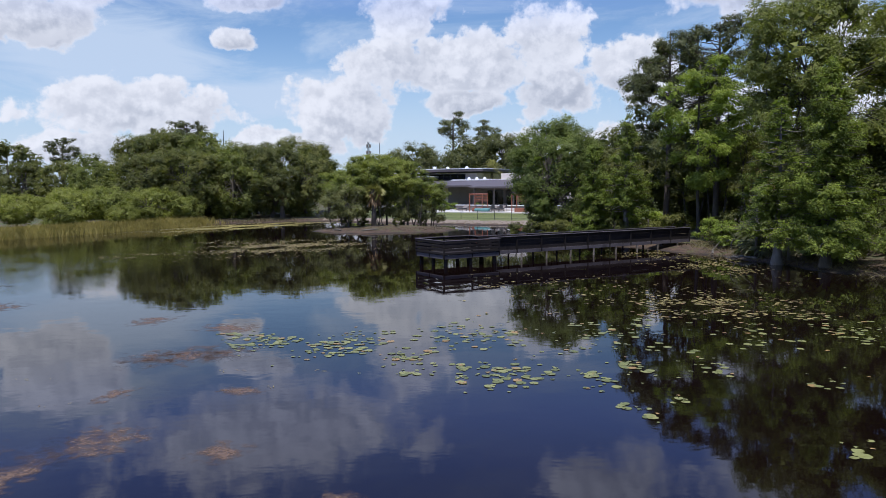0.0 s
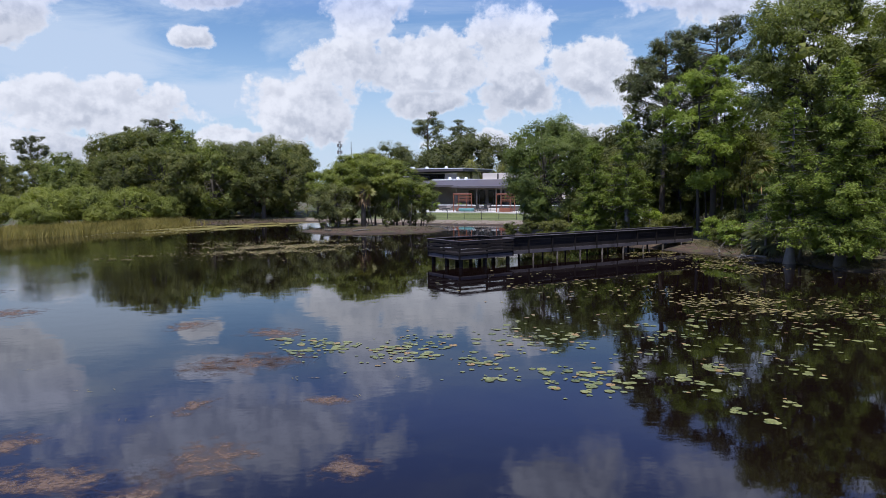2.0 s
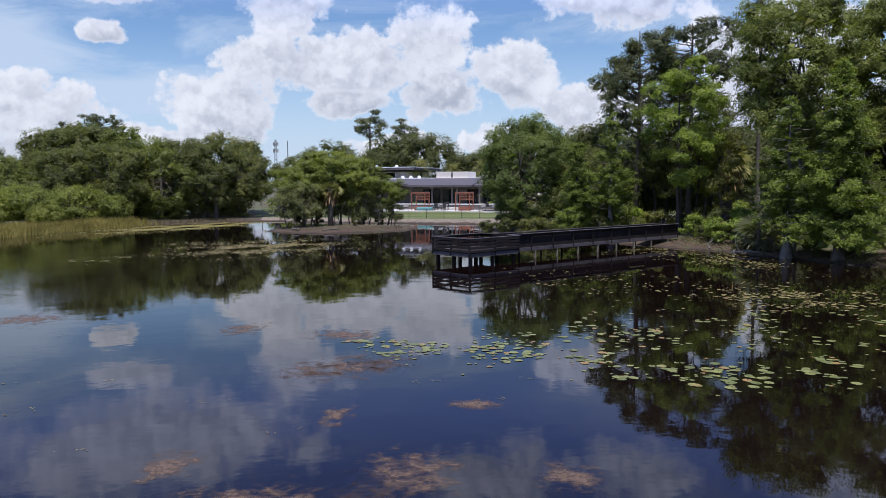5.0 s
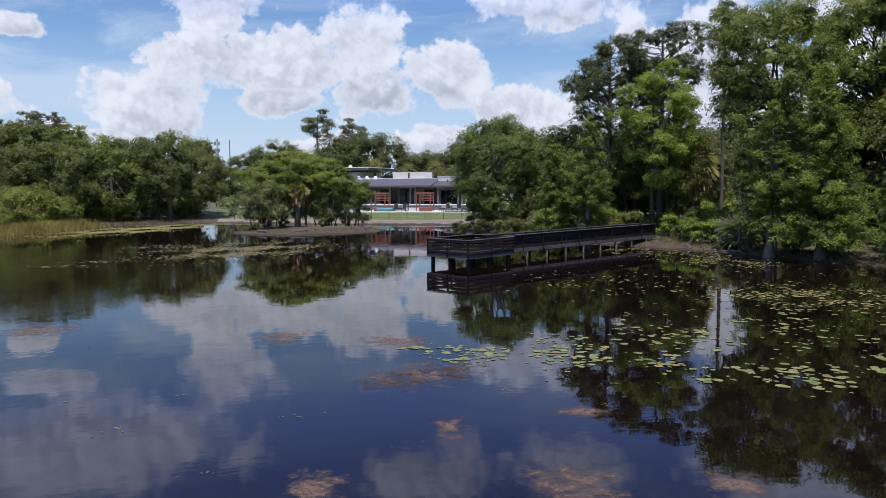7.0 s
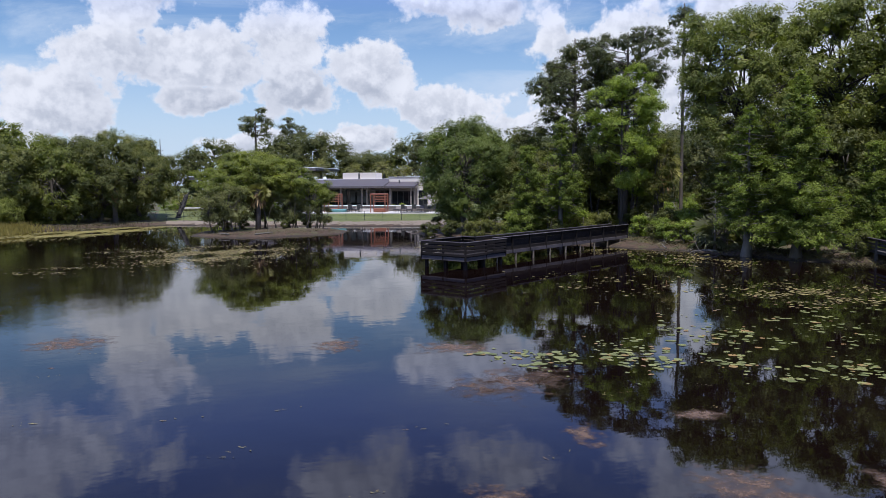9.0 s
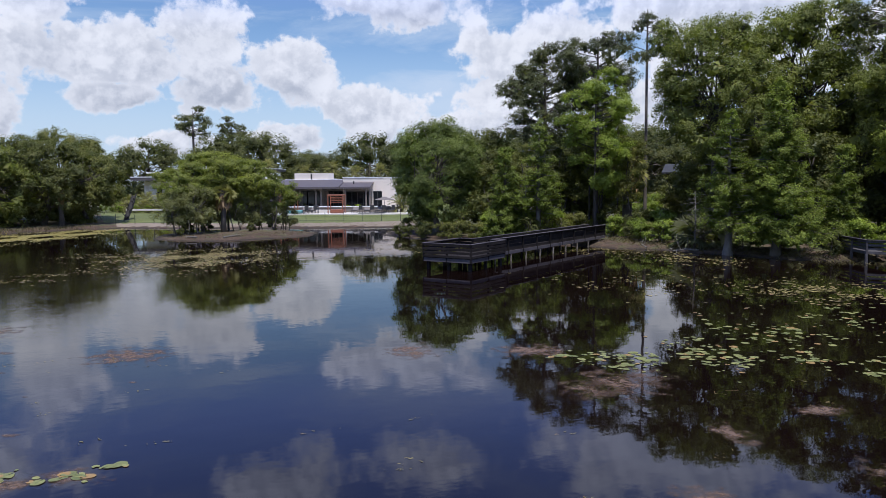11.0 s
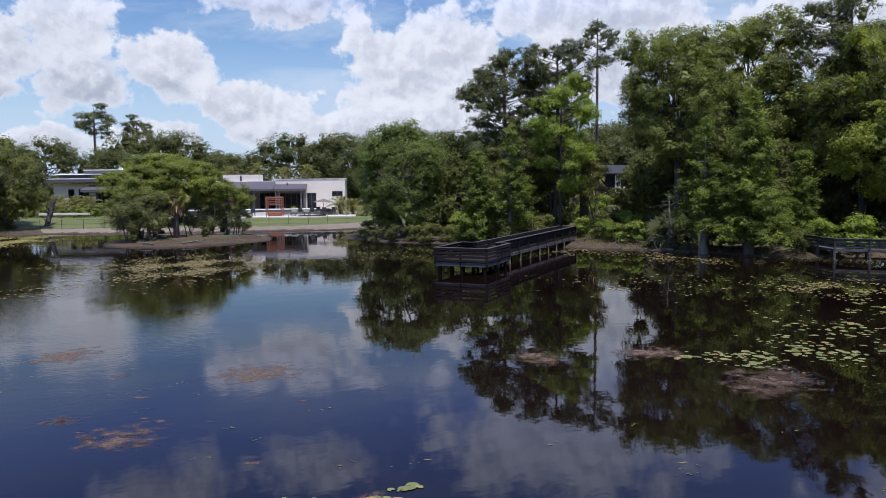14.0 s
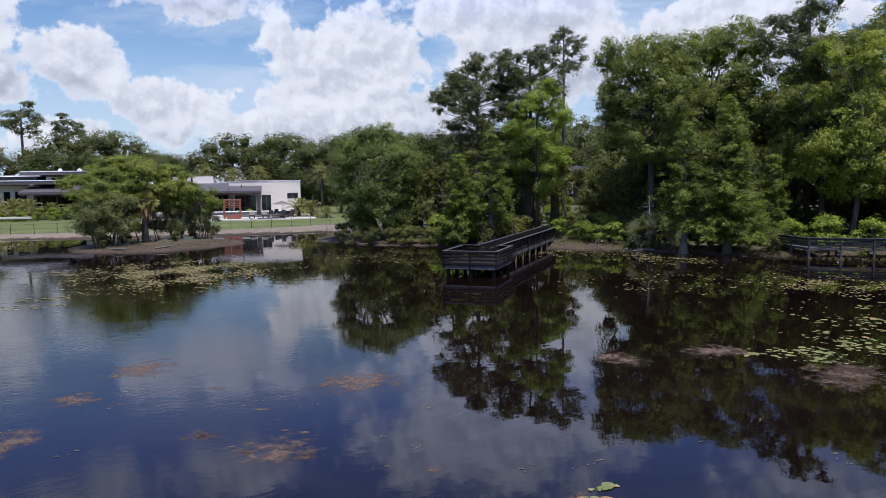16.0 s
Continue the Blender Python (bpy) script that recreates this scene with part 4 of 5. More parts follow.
# trees behind the house, far off
for k, (x, y, s) in enumerate([(12, 150, 1.35), (22, 152, 0.95), (30, 140, 1.3), (38, 135, 1.3), (46, 128, 1.25), (54, 122, 1.3), (62, 116, 1.3), (70, 108, 1.3), (76, 98, 1.3),
                               (36, 120, 1.05), (44, 112, 1.0), (34, 96, 0.95), (42, 92, 1.0), (44, 89, 1.0), (7, 152, 1.3), (56, 72, 1.1), (-6, 170, 1.3), (-14, 180, 1.0), (4, 165, 1.1),
                               (-30, 175, 1.0), (-44, 170, 1.1), (-60, 160, 1.1), (-80, 140, 1.2), (-95, 115, 1.1), (-75, 100, 1.0), (28, 175, 1.1), (60, 150, 1.3), (85, 135, 1.4),
                               (62, 56, 1.4), (66, 40, 1.5), (58, 25, 1.4), (50, 60, 1.3), (52, 46, 1.5), (50, 33, 1.5), (46, 22, 1.4), (48, 66, 1.1), (20, 145, 0.92), (42, 145, 1.3), (52, 136, 1.3), (66, 128, 1.35), (78, 120, 1.4), (90, 105, 1.4), (82, 113, 1.5), (88, 108, 1.6), (95, 100, 1.6), (101, 92, 1.6), (74, 118, 1.4)]):
    if y > 83 and -50 < x < 110:
        plant(FAR_OAKS[k % 3], x, y, "large dark green oak behind the house", "tree", scale=s)
    else:
        plant(DEEP_OAKS[k % 3], x, y, "large dark green oak deep in the wood", "tree", scale=s)
plant(FAR_PINE, 2.8, 170, "tall far pine with a flat-topped crown", "tree", turn=0)
plant(FAR_PINE, 9.6, 168, "tall far pine with a flat-topped crown", "tree", turn=140, scale=0.9)


# ---- boardwalk ----
U = Vector((0.862, 0.507, 0)).normalized()
V = Vector((-U.y, U.x, 0))
DECK, TOP = 0.66, 1.42


def board(parent, name, a, b, w, t, mat, up=(0, 0, 1), label=""):
    """A straight board from a to b, w deep along up and t thick."""
    a, b, up = Vector(a), Vector(b), Vector(up)
    d = (b - a).normalized()
    side = d.cross(up).normalized()
    m = Matrix((d, side, up)).transposed().to_4x4()
    m.translation = (a + b) / 2
    return part(name, box_bm((b - a).length, t, w, 0.008), mat, parent, label, m)


def railing(root, a, b, gaps=2.4, rows=4, face=1, tight=True, wood="board"):
    """Posts, level boards and a cap from a to b."""
    a, b = Vector(a), Vector(b)
    n = max(1, round((b - a).length / gaps))
    out = (b - a).normalized().cross(Vector((0, 0, 1))) * face
    for k in range(n + 1):
        p = a.lerp(b, k / n)
        board(root, "post", p + Vector((0, 0, DECK - 0.2)), p + Vector((0, 0, TOP - 0.02)), 0.09, 0.09, M[wood], up=(b - a).normalized())
    for r in range(rows):
        z = DECK + 0.08 + r * (0.19 if tight else 0.195)
        for k in range(n):
            wob = Vector((0, 0, 0.012 * rng.normal()))
            board(root, "rail_board", a.lerp(b, k / n) + out * 0.062 + Vector((0, 0, z)) + wob, a.lerp(b, (k + 1) / n) + out * 0.062 + Vector((0, 0, z)) + wob, 0.178 if tight else 0.125, 0.03, M[wood])
    board(root, "rail_cap", a + Vector((0, 0, TOP)) - (b - a).normalized() * 0.07, b + Vector((0, 0, TOP)) + (b - a).normalized() * 0.07, 0.035, 0.17, M["cap"])


def make_dock():
    A, B, C, D = [Vector((*p, 0)) for p in ((-1.5, 42.65), (0.05, 40.15), (3.15, 42.1), (1.6, 44.6))]
    root = thing("boardwalk", Matrix(), "weathered dark grey timber boardwalk over the lake", "boardwalk")
    f0, f1 = D.lerp(C, 0.74), D.lerp(C, 0.30)
    length = 16.2
    e0, e1 = f0 + U * length, f1 + U * length
    up = Vector((0, 0, DECK))
    for a, b, face in ((A, B, 1), (B, C, 1), (C, f0, 1), (D, A, 1), (f1, D, 1)):
        railing(root, a, b, 1.5, face=face, tight=False)
    railing(root, f0, e0, 1.85, 4, -1)
    railing(root, e1, f1, 1.85, 4, -1)
    side = (B - A).normalized()
    along = (C - B).normalized()
    for k in range(26):      # platform planks
        a = A + along * (0.07 + 0.142 * k)
        board(root, "deck_plank", a + up, a + side * (B - A).length + up, 0.035, 0.135, M["board"])
    n = int(length / 0.145)
    for k in range(n):
        a = f0 + U * (0.08 + k * 0.145)
        board(root, "deck_plank", a + up, a + (f1 - f0) + up, 0.035, 0.137, M["board"])
    for a, b in ((A, B), (B, C), (C, D), (D, A), (f0, e0), (f1, e1)):
        board(root, "joist", a + Vector((0, 0, DECK - 0.12)), b + Vector((0, 0, DECK - 0.12)), 0.2, 0.06, M["cap"])
    for a in (A, B, C, D, A.lerp(B, 0.5), D.lerp(C, 0.5), A.lerp(D, 0.5), B.lerp(C, 0.5), A.lerp(C, 0.5)):
        c = (A + C) / 2
        p = a.lerp(c, 0.12)
        board(root, "support_post", p + Vector((0, 0, -1.5)), p + Vector((0, 0, DECK - 0.02)), 0.16, 0.16, M["board"], up=U)
    k = 0.3
    while k < length:
        # sun and deck shade put into the colours: front row pale, back row dark
        for p, mat in ((f0 + U * k - V * -0.02, M["pile"]), (f1 + U * k, M["board"])):
            board(root, "support_post", p + Vector((0, 0, -1.5)), p + Vector((0, 0, DECK - 0.05)), 0.088, 0.088, mat, up=U)
        k += 1.85
    return root


make_dock()


def make_pier():
    root = thing("boardwalk", pose(0, 0, -0.12), "weathered grey timber boardwalk along the wooded bank", "boardwalk")
    pts = [Vector((24.5, 39.5, 0)), Vector((20.8, 33.2, 0)), Vector((24.0, 28.6, 0)), Vector((29.0, 21.5, 0))]
    for a, b in zip(pts, pts[1:]):
        railing(root, a, b, 2.0, 4, -1, tight=False, wood="grey_board")
        off = (b - a).normalized().cross(Vector((0, 0, 1))) * -1.4
        n = int((b - a).length / 0.145)
        for k in range(n):
            p = a.lerp(b, (k + 0.5) / n) + Vector((0, 0, DECK))
            board(root, "deck_plank", p, p + off, 0.035, 0.137, M["grey_board"])
        m = max(1, round((b - a).length / 2.0))
        for k in range(m + 1):
            for q in (a.lerp(b, k / m), a.lerp(b, k / m) + off):
                board(root, "support_post", q + Vector((0, 0, -1.0)), q + Vector((0, 0, DECK - 0.03)), 0.13, 0.13, M["grey_board"], up=(b - a).normalized())
    return root


make_pier()


# ---- house and its garden ----
E1 = Vector((0.883, -0.469, 0)).normalized()
E2 = Vector((-E1.y, E1.x, 0))
HOME = Vector((22.0, 100.7, 0))
FLOOR = 0.95
HM = Matrix((E1, E2, Vector((0, 0, 1)))).transposed().to_4x4()
HM.translation = HOME + Vector((0, 0, FLOOR))


def home(x, y, z=0.0):
    return HM @ Vector((x, y, z))


def block(root, name, x0, x1, y0, y1, z0, z1, mat, label="", bevel=0.02):
    return part(name, box_bm(x1 - x0, y1 - y0, z1 - z0, bevel, ((x0 + x1) / 2, (y0 + y1) / 2, (z0 + z1) / 2)), mat, root, label)


def slope_roof(root, x0, x1, y0, y1, z0, z1, thick, mat, label=""):
    """A pitched slab, its low edge at y0, with a fascia."""
    bm = bmesh.new()
    v = [bm.verts.new(p) for p in ((x0, y0, z0), (x1, y0, z0), (x1, y1, z1), (x0, y1, z1), (x0, y0, z0 - thick), (x1, y0, z0 - thick), (x1, y1, z1 - thick), (x0, y1, z1 - thick))]
    for f in ((0, 1, 2, 3), (7, 6, 5, 4), (0, 4, 5, 1), (1, 5, 6, 2), (2, 6, 7, 3), (3, 7, 4, 0)):
        bm.faces.new([v[k] for k in f])
    return part("roof", bm, mat, root, label)


def opening(root, x0, x1, z0, z1, y, mullions=1):
    """A dark glazed opening with a frame, on a front wall."""
    w = block(root, "window", x0, x1, y - 0.05, y + 0.04, z0, z1, M["dark"])
    n = mullions + 1
    for k in range(n):
        a, b = x0 + (x1 - x0) * k / n, x0 + (x1 - x0) * (k + 1) / n
        block(w, "pane", a + 0.06, b - 0.06, y - 0.07, y - 0.045, z0 + 0.08, z1 - 0.08, M["pane"], bevel=0.0)
    return w


def cladding(root, x0, x1, z0, z1, y, step=0.42):
    """Courses of pale facing panels, proud of the wall."""
    z = z0
    while z < z1 - 0.1:
        block(root, "panel", x0 + 0.02, x1 - 0.02, y - 0.03, y + 0.002, z + 0.006, min(z + step, z1) - 0.006, M["stucco"], bevel=0.006)
        z += step


def make_house():
    root = thing("house", HM, "low modern white house with dark overhanging roofs", "house")
    # pale clad block
    block(root, "wall", -9.2, 0, 0, 9, -0.8, 4.35, M["stucco"])
    cladding(root, -9.2, 0, -0.1, 4.3, 0)
    block(root, "parapet_cap", -9.3, 0.1, -0.1, 9.1, 4.35, 4.42, M["white"])
    opening(root, -5.05, -3.85, 0.15, 2.55, -0.03, 1)
    opening(root, -1.75, -0.35, 2.05, 2.75, -0.03, 1)
    # long room under the dark roof
    block(root, "wall", -24.5, -9.2, 1.0, 9, -0.8, 3.4, M["inner"])
    slope_roof(root, -18.6, -9.1, -4.0, 2.0, 3.18, 4.15, 0.24, M["roof"])
    slope_roof(root, -9.08, -5.0, -3.4, -0.04, 3.16, 3.75, 0.24, M["roof"])
    slope_roof(root, -25.0, -18.62, -3.0, 4.0, 3.35, 4.3, 0.24, M["roof"])
    for x in (-18.3, -15.2, -12.3, -11.6, -8.4, -5.6, -5.1):
        block(root, "column", x - 0.1, x + 0.1, -3.05, -2.85, -0.3, 3.05, M["inner"])
    for x0, x1 in ((-18.0, -15.5), (-15.0, -12.6), (-11.4, -9.4)):
        opening(root, x0, x1, 0.1, 2.6, 0.96, 2)
    block(root, "wall", -9.1, -5.3, -0.35, -0.05, -0.3, 2.9, M["inner"])
    opening(root, -8.7, -5.6, 0.1, 2.5, -0.38, 3)
    # white boxes on the roof
    block(root, "roof_box", -16.4, -11.6, 2.2, 6, 3.4, 5.05, M["stucco"])
    block(root, "flue", -14.1, -13.9, 2.05, 2.19, 4.2, 4.95, M["dark"])
    block(root, "flue", -7.6, -7.45, -1.2, -1.05, 3.4, 3.95, M["dark"])
    block(root, "flat_roof", -24.5, -9.3, 2.0, 9.0, 4.05, 4.2, M["flat"])
    for x in (-20.5, -19.2, -21.8):
        bm = bmesh.new()
        bmesh.ops.create_uvsphere(bm, u_segments=10, v_segments=6, radius=0.28, matrix=Matrix.Translation((x, 2.6, 4.28)))
        part("roof_vent", bm, M["white"], root)
    # raised rear volume with the wide flat roof
    block(root, "wall", -34.5, -25.0, 12, 22, -0.8, 5.3, M["stucco"])
    block(root, "flat_roof", -37.2, -23.0, 10.2, 23, 5.55, 5.95, M["roof"])
    block(root, "roof_edge", -37.25, -22.95, 10.15, 23.05, 5.95, 6.05, M["flat"])
    opening(root, -33.8, -27.0, 4.1, 5.2, 11.97, 4)
    slope_roof(root, -36.0, -22.6, 5.0, 12.0, 3.25, 4.25, 0.3, M["roof"])
    block(root, "wall", -35.0, -23.4, 8.0, 12, -0.8, 3.2, M["inner"])
    block(root, "column", -28.4, -27.2, 6.6, 7.0, -0.6, 3.1, M["stucco"])
    opening(root, -34.6, -28.8, 0.1, 2.6, 7.96, 3)
    opening(root, -26.9, -23.8, 0.1, 2.6, 7.96, 1)
    for x in (-30.0, -32.5, -26.5):
        bm = bmesh.new()
        bmesh.ops.create_uvsphere(bm, u_segments=10, v_segments=6, radius=0.3, matrix=Matrix.Translation((x, 11.5, 6.12)))
        part("roof_vent", bm, M["white"], root)
    # wing
    block(root, "wall", -41.0, -34.6, 9.0, 18, -0.8, 4.1, M["stucco"])
    block(root, "flat_roof", -42.4, -32.0, 7.6, 19, 4.25, 4.7, M["roof"])
    block(root, "roof_edge", -42.45, -31.95, 7.55, 19.05, 4.7, 4.82, M["flat"])
    block(root, "roof_box", -40.5, -35.5, 11, 16, 4.82, 5.35, M["dark"])
    block(root, "roof_edge", -41.2, -34.8, 10.4, 16.6, 5.35, 5.5, M["flat"])
    opening(root, -39.0, -38.2, 1.0, 3.3, 8.97, 0)
    opening(root, -37.6, -36.2, 1.6, 3.3, 8.97, 1)
    slope_roof(root, -35.6, -31.0, 4.6, 8.9, 3.0, 3.9, 0.15, M["dark"])
    for x in (-35.3, -33.2, -31.3):
        block(root, "column", x - 0.08, x + 0.08, 4.9, 5.06, -0.6, 2.95, M["dark"])
    return root


make_house()


def make_terrace():
    root = thing("terrace", HM, "pale paved pool terrace with a low white wall", "terrace", kind="structure")
    block(root, "paving", -21, 1.5, -12.2, 1.0, -0.9, -0.02, M["deck"])
    block(root, "pool_wall", -19, -1.0, -7.2, -6.8, -0.02, 0.62, M["inner"])
    block(root, "wall_cap", -19.1, -0.9, -7.3, -6.7, 0.62, 0.72, M["white"])
    block(root, "step", -11.6, -9.4, -8.0, -7.3, -0.02, 0.3, M["deck"])
    block(root, "ledge", -38.6, -32.4, -2.2, -1.8, 0.1, 0.36, M["deck"])
    return root


make_terrace()


def make_cabana(x):
    root = thing("cabana", HM @ pose(x, -10.6, 0), "red-brown timber cabana frame with a slatted back and bench", "cabana", "pool cabanas")
    w, d, h = 1.8, 1.6, 2.08
    for px in (-w / 2, w / 2):
        for py in (-d / 2, d / 2):
            block(root, "post", px - 0.06, px + 0.06, py - 0.06, py + 0.06, -0.02, h, M["red"])
    for py in (-d / 2, d / 2):
        block(root, "beam", -w / 2 - 0.1, w / 2 + 0.1, py - 0.05, py + 0.05, h, h + 0.14, M["red"])
    for k in range(9):
        px = -w / 2 + w * k / 8
        block(root, "rafter", px - 0.025, px + 0.025, -d / 2 - 0.1, d / 2 + 0.1, h + 0.14, h + 0.22, M["red"])
    for k in range(4):
        z = 1.26 + k * 0.2
        block(root, "slat", -w / 2 + 0.07, w / 2 - 0.07, d / 2 - 0.03, d / 2 + 0.01, z, z + 0.09, M["red"])
    block(root, "bench", -w / 2 + 0.3, w / 2 - 0.1, -0.7, 0.6, -0.02, 0.46, M["red"])
    return root


make_cabana(-8.1)
make_cabana(-14.0)


def make_lounger():
    root = thing("sun_lounger", HM @ pose(0, -9.8, 0), "sun lounger with a dark seat and pale backrest", "lounger", "sun loungers")
    block(root, "seat", -0.33, 0.33, -0.9, 0.45, 0.28, 0.38, M["dark"])
    part("backrest", box_bm(0.66, 0.75, 0.08, 0.02), M["inner"], root, "", pose(0, 0.68, 0.52, 30))
    for px in (-0.28, 0.28):
        for py in (-0.8, 0.35):
            block(root, "leg", px - 0.03, px + 0.03, py - 0.03, py + 0.03, -0.02, 0.28, M["dark"])
    return root


def make_chair():
    root = thing("garden_chair", HM @ pose(0, -9, 0), "dark metal garden chair on the terrace", "chair", "garden chairs")
    block(root, "seat", -0.25, 0.25, -0.25, 0.25, 0.42, 0.47, M["dark"])
    block(root, "backrest", -0.25, 0.25, 0.22, 0.27, 0.47, 0.95, M["dark"])
    for px in (-0.22, 0.22):
        for py in (-0.22, 0.22):
            block(root, "leg", px - 0.02, px + 0.02, py - 0.02, py + 0.02, -0.02, 0.42, M["dark"])
    return root


lounger, chair = make_lounger(), make_chair()
lounger.matrix_basis = HM @ pose(-5.9, -10.2, 0)
chair.matrix_basis = HM @ pose(-5.0, -10.6, 0, 0, 0, 160)
for x, y, a in ((-4.4, -10.2, 8), (-2.9, -10.2, -5), (-12.2, -10.0, 5), (-11.2, -10.1, -8), (-16.5, -10.0, 0), (-1.8, -9.0, 20)):
    copy_thing(lounger, HM @ pose(x, y, 0, 0, 0, a))
for x, y, a in ((-3.7, -10.7, 190), (-2.2, -10.6, 170), (-1.0, -10.3, 150), (-0.6, -8.4, 90), (-11.7, -10.9, 180), (-10.6, -10.8, 175), (-3.0, -8.6, 20), (-10.9, -9.2, 10)):
    copy_thing(chair, HM @ pose(x, y, 0, 0, 0, a))


def make_umbrella(x, y):
    root = thing("garden_umbrella", HM @ pose(x, y, 0), "grey garden umbrella, open over the terrace", "umbrella")
    v, f = tube([(0, 0, -0.02), (0, 0, 1.9)], [0.03, 0.025], 8)
    child("pole", mesh_from("pole", v, f, M["dark"]), root)
    bm = bmesh.new()
    bmesh.ops.create_cone(bm, cap_ends=True, segments=8, radius1=1.3, radius2=0.04, depth=0.4, matrix=Matrix.Translation((0, 0, 1.75)))
    part("canopy", bm, M["inner"], root)
    block(root, "base", -0.25, 0.25, -0.25, 0.25, -0.02, 0.08, M["dark"])


make_umbrella(-2.4, -9.0)
# made-up box on legs, in place of the pool's pale aqua water edge
table = thing("covered_table", HM @ pose(-13.2, -11.2, 0), "pale aqua box added for the pool water edge by the lawn", "table")
block(table, "cover", -1.0, 1.0, -0.4, 0.4, 0.0, 0.4, M["teal"], bevel=0.1)
for px in (-1.2, 1.2):
    block(table, "leg", px - 0.05, px + 0.05, -0.3, 0.3, -0.4, 0.1, M["dark"])
planter = thing("planter", HM @ pose(-3.6, -11.9, 0), "long dark green planter box by the terrace", "planter")
block(planter, "box", -1.6, 1.6, -0.25, 0.25, -0.3, 0.1, M["dark"], bevel=0.03)


def make_fence():
    root = thing("fence", Matrix(), "thin black wire fence along the lawn", "fence")
    a, b = Vector((15.5, 82.6, 0)), Vector((-15.0, 96.2, 0))
    n = 16
    tops = []
    for k in range(n + 1):
        p = a.lerp(b, k / n)
        z = ground_z(p.x, p.y)
        board(root, "post", p + Vector((0, 0, z - 0.2)), p + Vector((0, 0, z + 1.05)), 0.05, 0.05, M["dark"], up=(b - a).normalized())
        tops.append(p + Vector((0, 0, z)))
    for p, q in zip(tops, tops[1:]):
        for z in (0.12, 0.55, 1.0):
            board(root, "rail", p + Vector((0, 0, z)), q + Vector((0, 0, z)), 0.018, 0.018, M["dark"])
    return root


make_fence()

for x, y, s in ((-17.5, 13, 1.0), (-13.5, 15, 1.05), (-9.5, 12, 0.95), (-6.0, 14, 1.0), (3.0, 5, 1.0), (5.5, 2, 0.9), (-24, 16, 1.1), (8, 6, 1.0)):
    p = home(x, y)
    plant(DATE, p.x, p.y, "feathery date palm beside the house", "palm", scale=s, parts=("trunk", "fronds"))
for x, y, s in ((-0.4, -7.5, 1.5), (1.2, -8.5, 1.3), (-39, -0.5, 1.0), (-37, 0.5, 1.1), (-35, 0, 0.9), (-33.2, 0.8, 1.0), (2.8, -10.0, 0.9), (-38, 3.0, 1.7), (-36.2, 3.6, 1.6), (-40.4, 2.2, 1.5), (-34.4, 3.0, 1.6), (-31.2, 2.4, 1.3), (-29.4, 1.6, 1.2), (-41.6, 1.4, 1.2)):
    p = home(x, y)
    plant(LOW_DATE, p.x, p.y, "low feathery palm in the garden bed", "palm", scale=s, parts=("stem", "fronds"))
for x, y, s in ((-17.2, -4.4, 0.6), (-16.0, -4.6, 0.55), (-13.4, -4.4, 0.5), (-7.6, -4.6, 0.55), (-6.4, -4.5, 0.6), (-40, -1.2, 0.6), (-38, -1, 0.65), (-36, -1.2, 0.6), (-34, -1, 0.7), (-32, -1.2, 0.65), (-30, -1, 0.7), (-41, 1.0, 0.9), (-39.4, 2.2, 0.9), (-37.2, 2.6, 0.95), (-35.2, 2.2, 0.9), (-32.6, 1.6, 0.9), (-30.6, 0.8, 0.9), (-28.6, 0.2, 0.85), (-42.2, -0.4, 0.8), (-20, -6, 0.7), (-22, -5, 0.8), (-24.5, -4, 0.8), (-27, -3, 0.8)):
    p = home(x, y)
    plant(SHRUBS[0], p.x, p.y, "clipped green garden shrub by the house", "shrub", scale=s, parts=("stem", "foliage"))


# ---- masts, logs and things seen through the trees ----
def mast(name, x, y, h, r, label, lattice=False):
    root = thing(name, pose(x, y, ground_z(x, y)), label, "mast")
    if lattice:
        for px, py in ((-1, -1), (1, -1), (0, 1)):
            v, f = tube([(px * 0.5, py * 0.5, -0.3), (px * 0.2, py * 0.2, h)], [0.09, 0.06], 5)
            child("leg", mesh_from("leg", v, f, M["dark"]), root)
        for z in np.linspace(h * 0.5, h - 0.5, 7):
            part("brace", box_bm(0.5, 0.5, 0.05, 0, (0, 0, float(z))), M["dark"], root)
        for z in (h - 1.2, h - 3.0):
            for k in range(6):
                a = k * math.pi / 3
                part("antenna", box_bm(0.2, 0.2, 0.9, 0.02, (math.cos(a) * 0.6, math.sin(a) * 0.6, z)), M["inner"], root)
    else:
        v, f = tube([(0, 0, -0.3), (0, 0, h)], [r, r * 0.5], 6)
        child("pole", mesh_from("pole", v, f, M["dark"]), root)
    return root


mast("utility_pole", -51.8, 180, 16.5, 0.16, "thin far utility pole above the trees")
mast("utility_pole", -17.3, 210, 15.0, 0.16, "thin far utility pole above the trees")
mast("radio_tower", -20.5, 211, 15.4, 0.2, "far lattice radio tower with antennas", True)


def log(name, points, radii, mat, label, twigs=0):
    root = thing(name, Matrix(), label, "log")
    v, f = tube(points, radii, 8)
    child("trunk", mesh_from("trunk", v, f, mat), root)
    for k in range(twigs):
        a = Vector(points[0]).lerp(Vector(points[-1]), 0.3 + 0.65 * rng.random())
        b = a + Vector(rng.normal(size=3)) * 0.5 + Vector((0, 0, 0.35))
        v, f = limb(a, b, radii[-1] * 0.6, 0.008, 0.1, 3, 5)
        child("twig", mesh_from("twig", v, f, mat), root)
    return root


